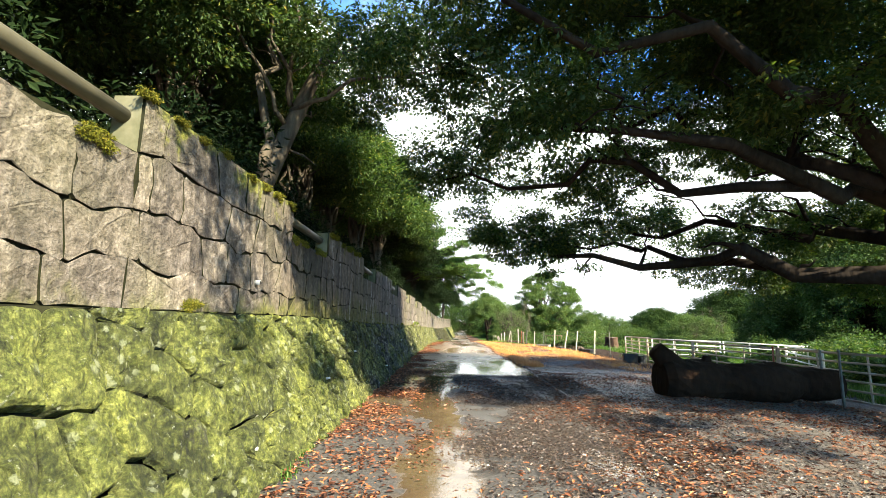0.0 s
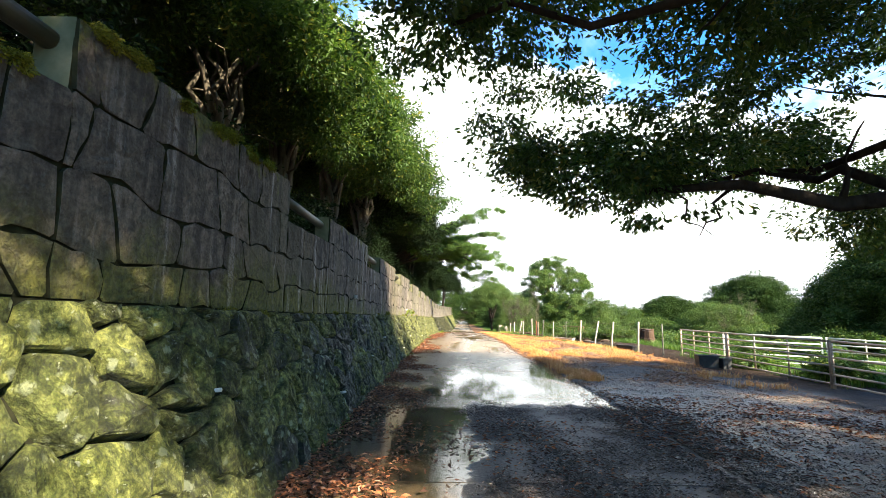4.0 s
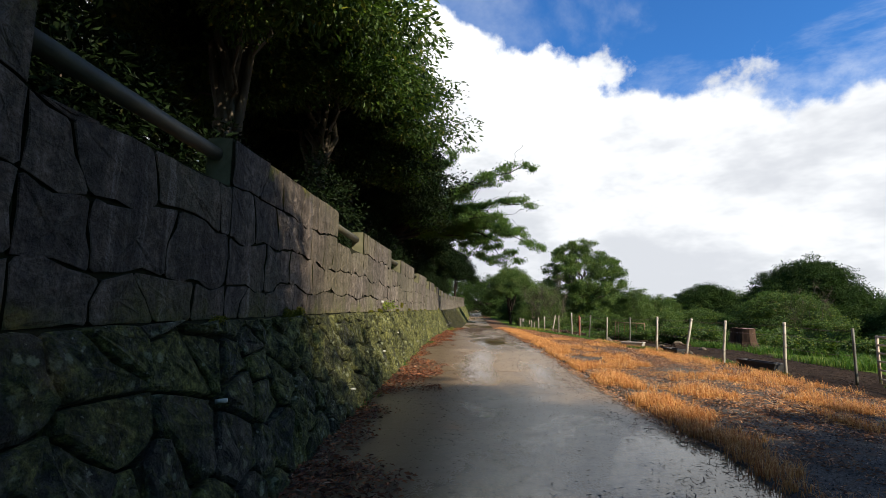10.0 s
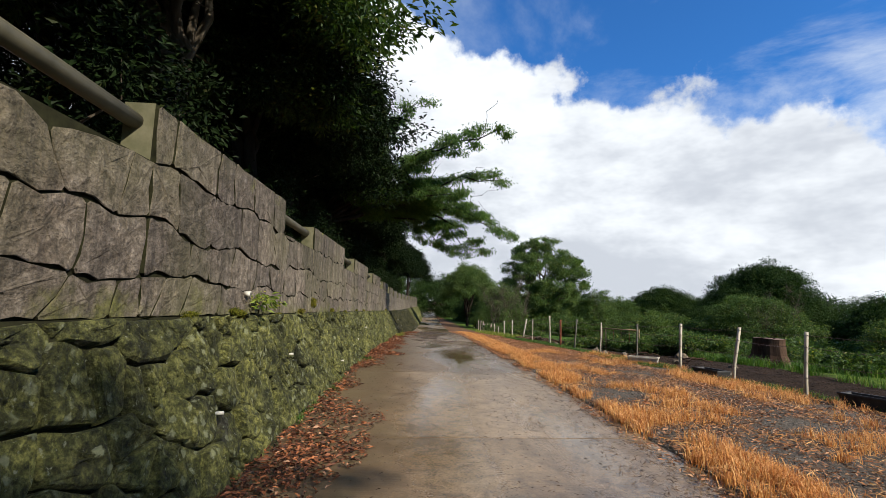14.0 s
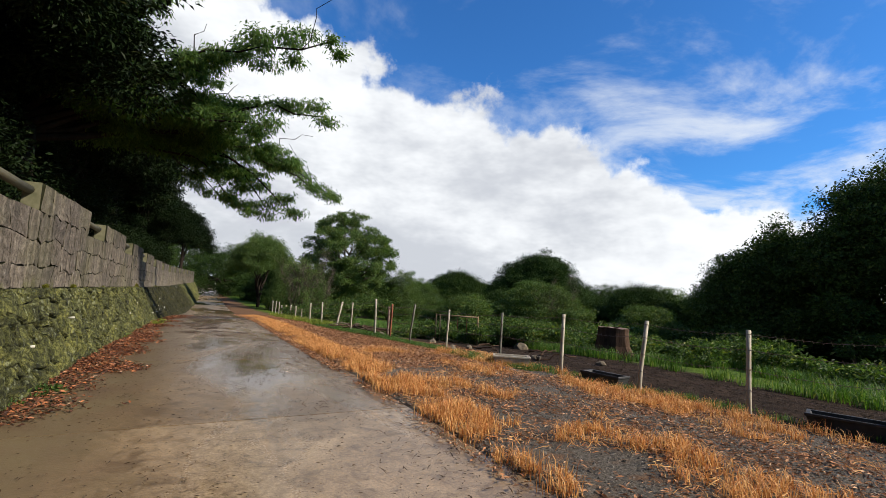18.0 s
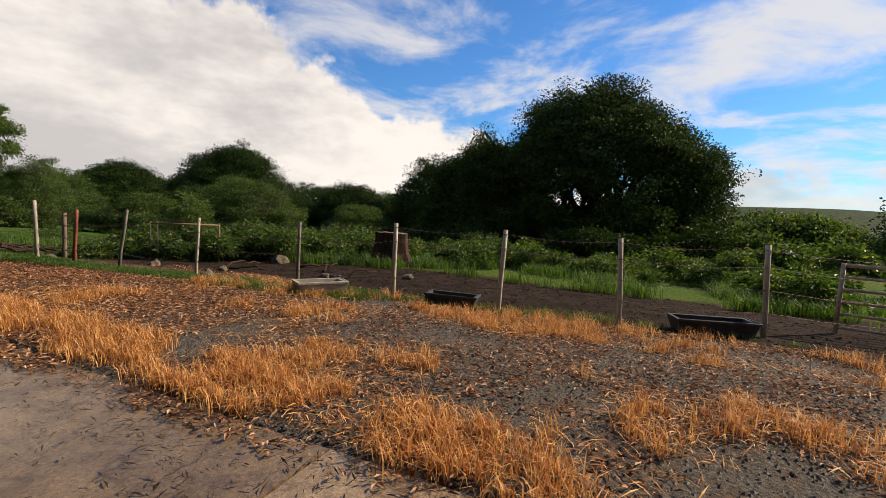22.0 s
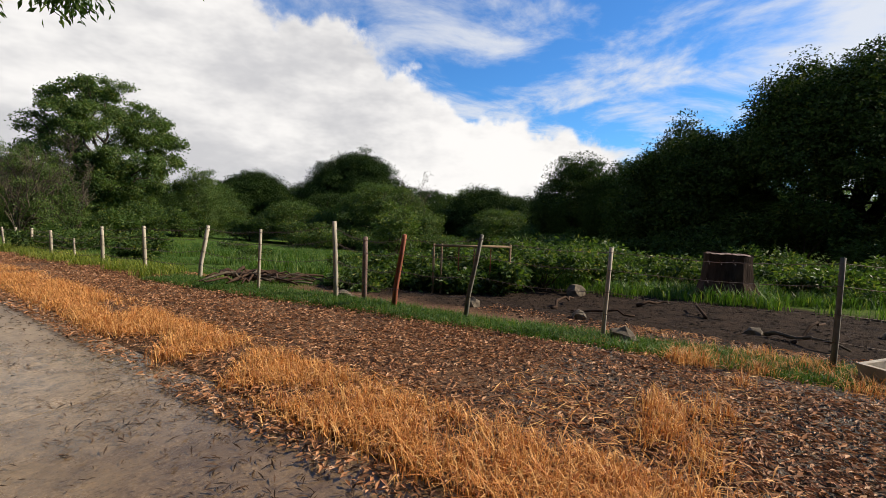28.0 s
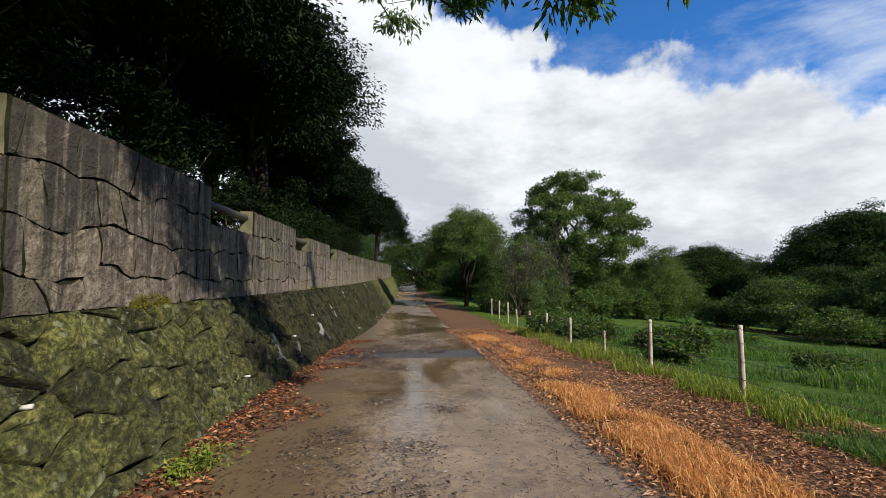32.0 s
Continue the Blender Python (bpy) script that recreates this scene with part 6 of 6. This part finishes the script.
def lying(name, x, y, size, mat, label, category, aspect=0.45, lift=0.012, tilt=0.35):
    """Fallen leaves or straw on the ground."""
    n = len(x)
    c = np.stack([x, y, gz_many(x, y) + lift * (0.3 + 1.5 * R.rand(n))], 1)
    a = R.uniform(0, 2 * np.pi, n)
    axis = np.stack([np.cos(a), np.sin(a), R.normal(size=n) * tilt * 0.5], 1)
    nrm = np.stack([R.normal(size=n) * tilt, R.normal(size=n) * tilt, np.ones(n)], 1)
    ln = size * (0.5 + R.rand(n))
    return tagged(new(name, leaf_mesh(name, c, axis, nrm, ln, ln * aspect, mat)), label, category, kind="stuff")


xs, ys_ = [], []
for args in (dict(n=85000, x0=-0.08, x1=1.15, y0=-1, y1=56, base=True, keep=lambda x, y: patchy(x, y, 0.9, 1) + R.uniform(-0.35, 0.5, len(x)) > (x - np.interp(y, [a for a, _ in BASE_X], [b for _, b in BASE_X])) * 0.75 - 0.2),
             dict(n=9000, x0=-0.6, x1=3.2, y0=0.5, y1=13, keep=lambda x, y: patchy(x, y, 0.55, 2) + R.uniform(-0.2, 0.2, len(x)) > 0.1),
             dict(n=34000, x0=-0.4, x1=6.0, y0=1, y1=15, edge=True, keep=lambda x, y: patchy(x, y, 0.5, 3) + R.uniform(-0.4, 0.4, len(x)) > -0.05),
             ):
    a, b = field(**args)
    xs.append(a)
    ys_.append(b)
lying("fallen_leaves", np.concatenate(xs), np.concatenate(ys_), 0.062, MAT_LITTER, "reddish brown fallen leaves drifted along wall and lane", "leaf litter", 0.4, 0.02)
xs, ys_ = [], []
for args in (dict(n=100000, x0=-0.25, x1=5.2, y0=15, y1=40, edge=True, keep=lambda x, y: patchy(x, y, 0.6, 4) + 0.6 * patchy(x, y, 1.8, 44) + R.uniform(-0.4, 0.4, len(x)) > np.where(y < 21, 0.3, -0.08)),
             dict(n=95000, x0=-0.3, x1=3.2, y0=34, y1=60, edge=True, keep=lambda x, y: patchy(x, y, 0.7, 5) + R.uniform(-0.4, 0.4, len(x)) > -0.4)):
    a, b = field(**args)
    xs.append(a)
    ys_.append(b)
lying("dry_leaves", np.concatenate(xs), np.concatenate(ys_), 0.052, MAT_LITTER_TAN, "tan and brown dry leaves covering the shoulder", "leaf litter", 0.34, 0.025)
xs, ys_ = [], []
for args in (dict(n=150000, x0=0.1, x1=3.6, y0=2.5, y1=15.5, keep=lambda x, y: 0.75 * patchy(x, y * 0.6, 0.9, 31) + 0.4 * patchy(x, y, 3.0, 32) + R.uniform(-0.25, 0.25, len(x)) > 2.0 * np.maximum(0.45 - x, 0) + 0.7 * np.maximum(y - 13.6, 0) - 0.12),
             dict(n=30000, x0=-0.2, x1=2.2, y0=1, y1=14, edge=True, keep=lambda x, y: patchy(x, y, 0.7, 33) + R.uniform(-0.5, 0.5, len(x)) > 0.05),
             dict(n=22000, x0=-1.0, x1=3.6, y0=13, y1=58, keep=lambda x, y: patchy(x, y * 1.4, 0.8, 6) + R.uniform(-0.12, 0.12, len(x)) > 0.42)):
    a, b = field(**args)
    xs.append(a)
    ys_.append(b)
clot = random.Random(66)
for k in range(34):
    m = clot.uniform(200, 620)
    xs.append(clot.uniform(0.7, 2.7) + R.normal(size=int(m)) * 0.0005 * m)
    ys_.append(clot.uniform(40.5, 56.0) + R.normal(size=int(m)) * 0.00058 * m)
lying("rotten_leaves", np.concatenate(xs), np.concatenate(ys_), 0.034, MAT_LITTER_ROT, "dark rotten leaves clotted on the lane", "leaf litter", 0.4)
edge_x, edge_y = field(21000, -1.5, 0.25, 19, 52, edge=True, keep=lambda x, y: patchy(x, y, 1.3, 43) + R.uniform(-0.5, 0.5, len(x)) + 0.9 * (x - np.interp(y, [a for a, _ in EDGE_X], [b for _, b in EDGE_X])) > -0.45)
lying("edge_twigs", edge_x, edge_y, 0.07, MAT_TWIG, "dark twigs, pods and stalks strewn along the lane's edge", "litter", 0.12, 0.012, 0.3)
a, b = field(34000, -1.0, 3.6, 4, 54, keep=lambda x, y: patchy(x, y, 0.7, 41) + R.uniform(-0.6, 0.6, len(x)) > 0.0)
lying("twig_litter", a, b, 0.034, MAT_TWIG, "small dark twigs and pods scattered on the lane", "litter", 0.2, 0.008, 0.15)


def blades(name, x, y, length, width, mat, label, category, spread, per, upright=1.0, bend=0.6):
    """Tufts of narrow blades, two quads each: a lower part and a bent tip."""
    n = len(x) * per
    cx, cy = np.repeat(x, per) + R.normal(size=n) * spread, np.repeat(y, per) + R.normal(size=n) * spread
    cz = np.repeat(gz_many(x, y), per) - 0.01
    a = R.uniform(0, 2 * np.pi, n)
    out = np.stack([np.cos(a), np.sin(a), np.zeros(n)], 1)
    sidew = np.stack([-np.sin(a), np.cos(a), np.zeros(n)], 1) * (width * (0.6 + 0.8 * R.rand(n)))[:, None]
    ln = (length * (0.45 + 0.8 * R.rand(n)))[:, None]
    lean = R.rand(n)[:, None]
    p0 = np.stack([cx, cy, cz], 1)
    p1 = p0 + out * ln * 0.35 * lean * bend + np.array([0, 0, 1]) * ln * 0.55 * upright
    p2 = p1 + out * ln * (0.25 + 0.5 * lean) * bend + np.array([0, 0, 1]) * ln * (0.45 - 0.6 * lean * bend) * upright
    v_ = np.stack([p0 - sidew, p0 + sidew, p1 - sidew * 0.8, p1 + sidew * 0.8, p2 - sidew * 0.15, p2 + sidew * 0.15], 1).reshape(-1, 3)
    o = np.arange(n)[:, None] * 6
    f_ = np.concatenate([o + np.array([0, 1, 3, 2]), o + np.array([2, 3, 5, 4])])
    return tagged(new(name, mesh_np(name, v_, f_, mat)), label, category, kind="stuff")


xs, ys_ = [], []
for args in (dict(n=1450, x0=0.0, x1=0.75, y0=17, y1=37.5, edge=True, keep=lambda x, y: patchy(x, y, 0.9, 11) > -0.1),
             dict(n=2900, x0=0.4, x1=4.8, y0=21.5, y1=37, edge=True, keep=lambda x, y: patchy(x, y, 0.75, 12) + 0.45 * patchy(x, y, 2.2, 15) > 0.2),
             dict(n=500, x0=3.6, x1=5.2, y0=17, y1=34, edge=True, keep=lambda x, y: patchy(x, y, 0.8, 13) > 0.0)):
    a, b = field(**args)
    xs.append(a)
    ys_.append(b)
blades("dry_grass", np.concatenate(xs), np.concatenate(ys_), 0.19, 0.0034, MAT_STRAW, "orange dead grass tufts along the lane's edge", "dry grass", 0.055, 25, 0.95, 0.78)
a, b = field(3600, -0.02, 0.75, 36.5, 58, edge=True, keep=lambda x, y: patchy(x, y, 1.6, 18) + 0.5 * patchy(x, y * 0.5, 0.7, 19) > np.where(y > 46.5, 0.1, -0.3))
blades("roadside_straw", a, b, 0.17, 0.0034, MAT_STRAW, "thin strip of pale dead grass beside the lane", "dry grass", 0.07, 19, 0.85, 0.85)
a, b = field(15000, -0.08, 1.0, 36.5, 52, edge=True, keep=lambda x, y: patchy(x, y, 1.6, 18) + R.uniform(-0.3, 0.3, len(x)) > np.where(y > 46, 0.15, 0.0))
lying("loose_straw", a, b, 0.13, MAT_STRAW, "loose dead grass stalks among the leaf litter", "straw", 0.045, 0.03, 0.5)
a, b = field(42000, 0.1, 5.2, 21.5, 38, edge=True, keep=lambda x, y: patchy(x, y, 0.75, 12) + 0.4 * patchy(x, y, 2.2, 15) + R.uniform(-0.25, 0.25, len(x)) > 0.06)
lying("straw", a, b, 0.14, MAT_STRAW, "flattened orange straw on the gravel", "straw", 0.05, 0.03, 0.5)

xs, ys_ = [], []
for args in (dict(n=9000, x0=5.4, x1=8.0, y0=34, y1=46, keep=lambda x, y: (abs(x - (7.65 - (y - 34) * 0.145)) < 0.45) & (patchy(x, y, 0.7, 21) > -0.3)),
             dict(n=700, x0=7.4, x1=8.8, y0=26, y1=35, keep=lambda x, y: (abs(x - (9.0 - (y - 28) * 0.185)) < 0.3)),
             dict(n=2600, x0=6.2, x1=9.5, y0=44, y1=58, keep=lambda x, y: patchy(x, y, 0.5, 22) > -0.35)):
    a, b = field(**args)
    xs.append(a)
    ys_.append(b)
blades("short_grass", np.concatenate(xs), np.concatenate(ys_), 0.13, 0.004, MAT_GRASS, "short green grass strip by the fence", "grass", 0.07, 16, 0.9, 0.7)
a, b = field(1500, 5.7, 7.0, 46.3, 64, keep=lambda x, y: (abs(x - np.interp(y, [46, 52, 64], [6.2, 6.2, 7.0])) < 0.55) & (patchy(x, y, 0.8, 27) > -0.1))
blades("fence_weeds", a, b, 0.26, 0.006, MAT_WEED, "olive and yellow-green weeds along the fence", "weeds", 0.09, 12, 0.95, 0.7)
a, b = field(420, -0.05, 0.12, 3, 56, base=True, keep=lambda x, y: patchy(x, y, 0.5, 51) > 0.12)
blades("foot_weeds", a, b, 0.12, 0.005, MAT_GRASS, "small green weeds along the wall's foot", "weeds", 0.04, 14, 0.9, 0.9)
xs, ys_ = [], []
for args in (dict(n=5200, x0=11.8, x1=19, y0=25, y1=46, keep=lambda x, y: patchy(x, y, 0.5, 23) > -0.06),
             dict(n=3800, x0=9.0, x1=22, y0=43, y1=66, keep=lambda x, y: patchy(x, y, 0.35, 24) > -0.1),
             dict(n=1800, x0=9.8, x1=16, y0=6, y1=26, keep=lambda x, y: patchy(x, y, 0.4, 25) > -0.1)):
    a, b = field(**args)
    xs.append(a)
    ys_.append(b)
blades("tall_grass", np.concatenate(xs), np.concatenate(ys_), 0.36, 0.008, MAT_GRASS, "lush green pasture grass beyond the mud", "grass", 0.1, 13, 1.0, 0.7)

# gravel
x, y = field(46000, 0.0, 5.2, 3, 38, edge=True)
n = len(x)
c = np.stack([x, y, gz_many(x, y) + 0.004], 1)
s = 0.009 + 0.014 * R.rand(n)
octa = np.array([(1, 0, 0), (0, 1, 0), (-1, 0, 0), (0, -1, 0), (0, 0, 0.8), (0, 0, -0.8)], float)
jit = octa[None] * (0.7 + 0.6 * R.rand(n, 6, 1))
v_ = (c[:, None] + jit * s[:, None, None]).reshape(-1, 3)
o = np.arange(n)[:, None] * 6
f_ = np.concatenate([o + np.array(q) for q in ((0, 1, 4), (1, 2, 4), (2, 3, 4), (3, 0, 4), (1, 0, 5), (2, 1, 5), (3, 2, 5), (0, 3, 5))])
tagged(new("gravel", mesh_np("gravel", v_, f_, MAT_GRAVEL)), "dark wet gravel on the shoulder", "gravel", kind="stuff")
# trampled clods in the mud
x, y = field(6000, 7.9, 12.2, 24, 45)
n = len(x)
c = np.stack([x, y, gz_many(x, y) + 0.0], 1)
s = 0.015 + 0.04 * R.rand(n)
jit = octa[None] * (0.6 + 0.8 * R.rand(n, 6, 1)) * np.array([1.2, 1.2, 0.6])
v_ = (c[:, None] + jit * s[:, None, None]).reshape(-1, 3)
o = np.arange(n)[:, None] * 6
f_ = np.concatenate([o + np.array(q) for q in ((0, 1, 4), (1, 2, 4), (2, 3, 4), (3, 0, 4), (1, 0, 5), (2, 1, 5), (3, 2, 5), (0, 3, 5))])
tagged(new("mud_clods", mesh_np("mud_clods", v_, f_, MAT_MUD)), "trampled dark mud clods behind the fence", "mud", kind="stuff")
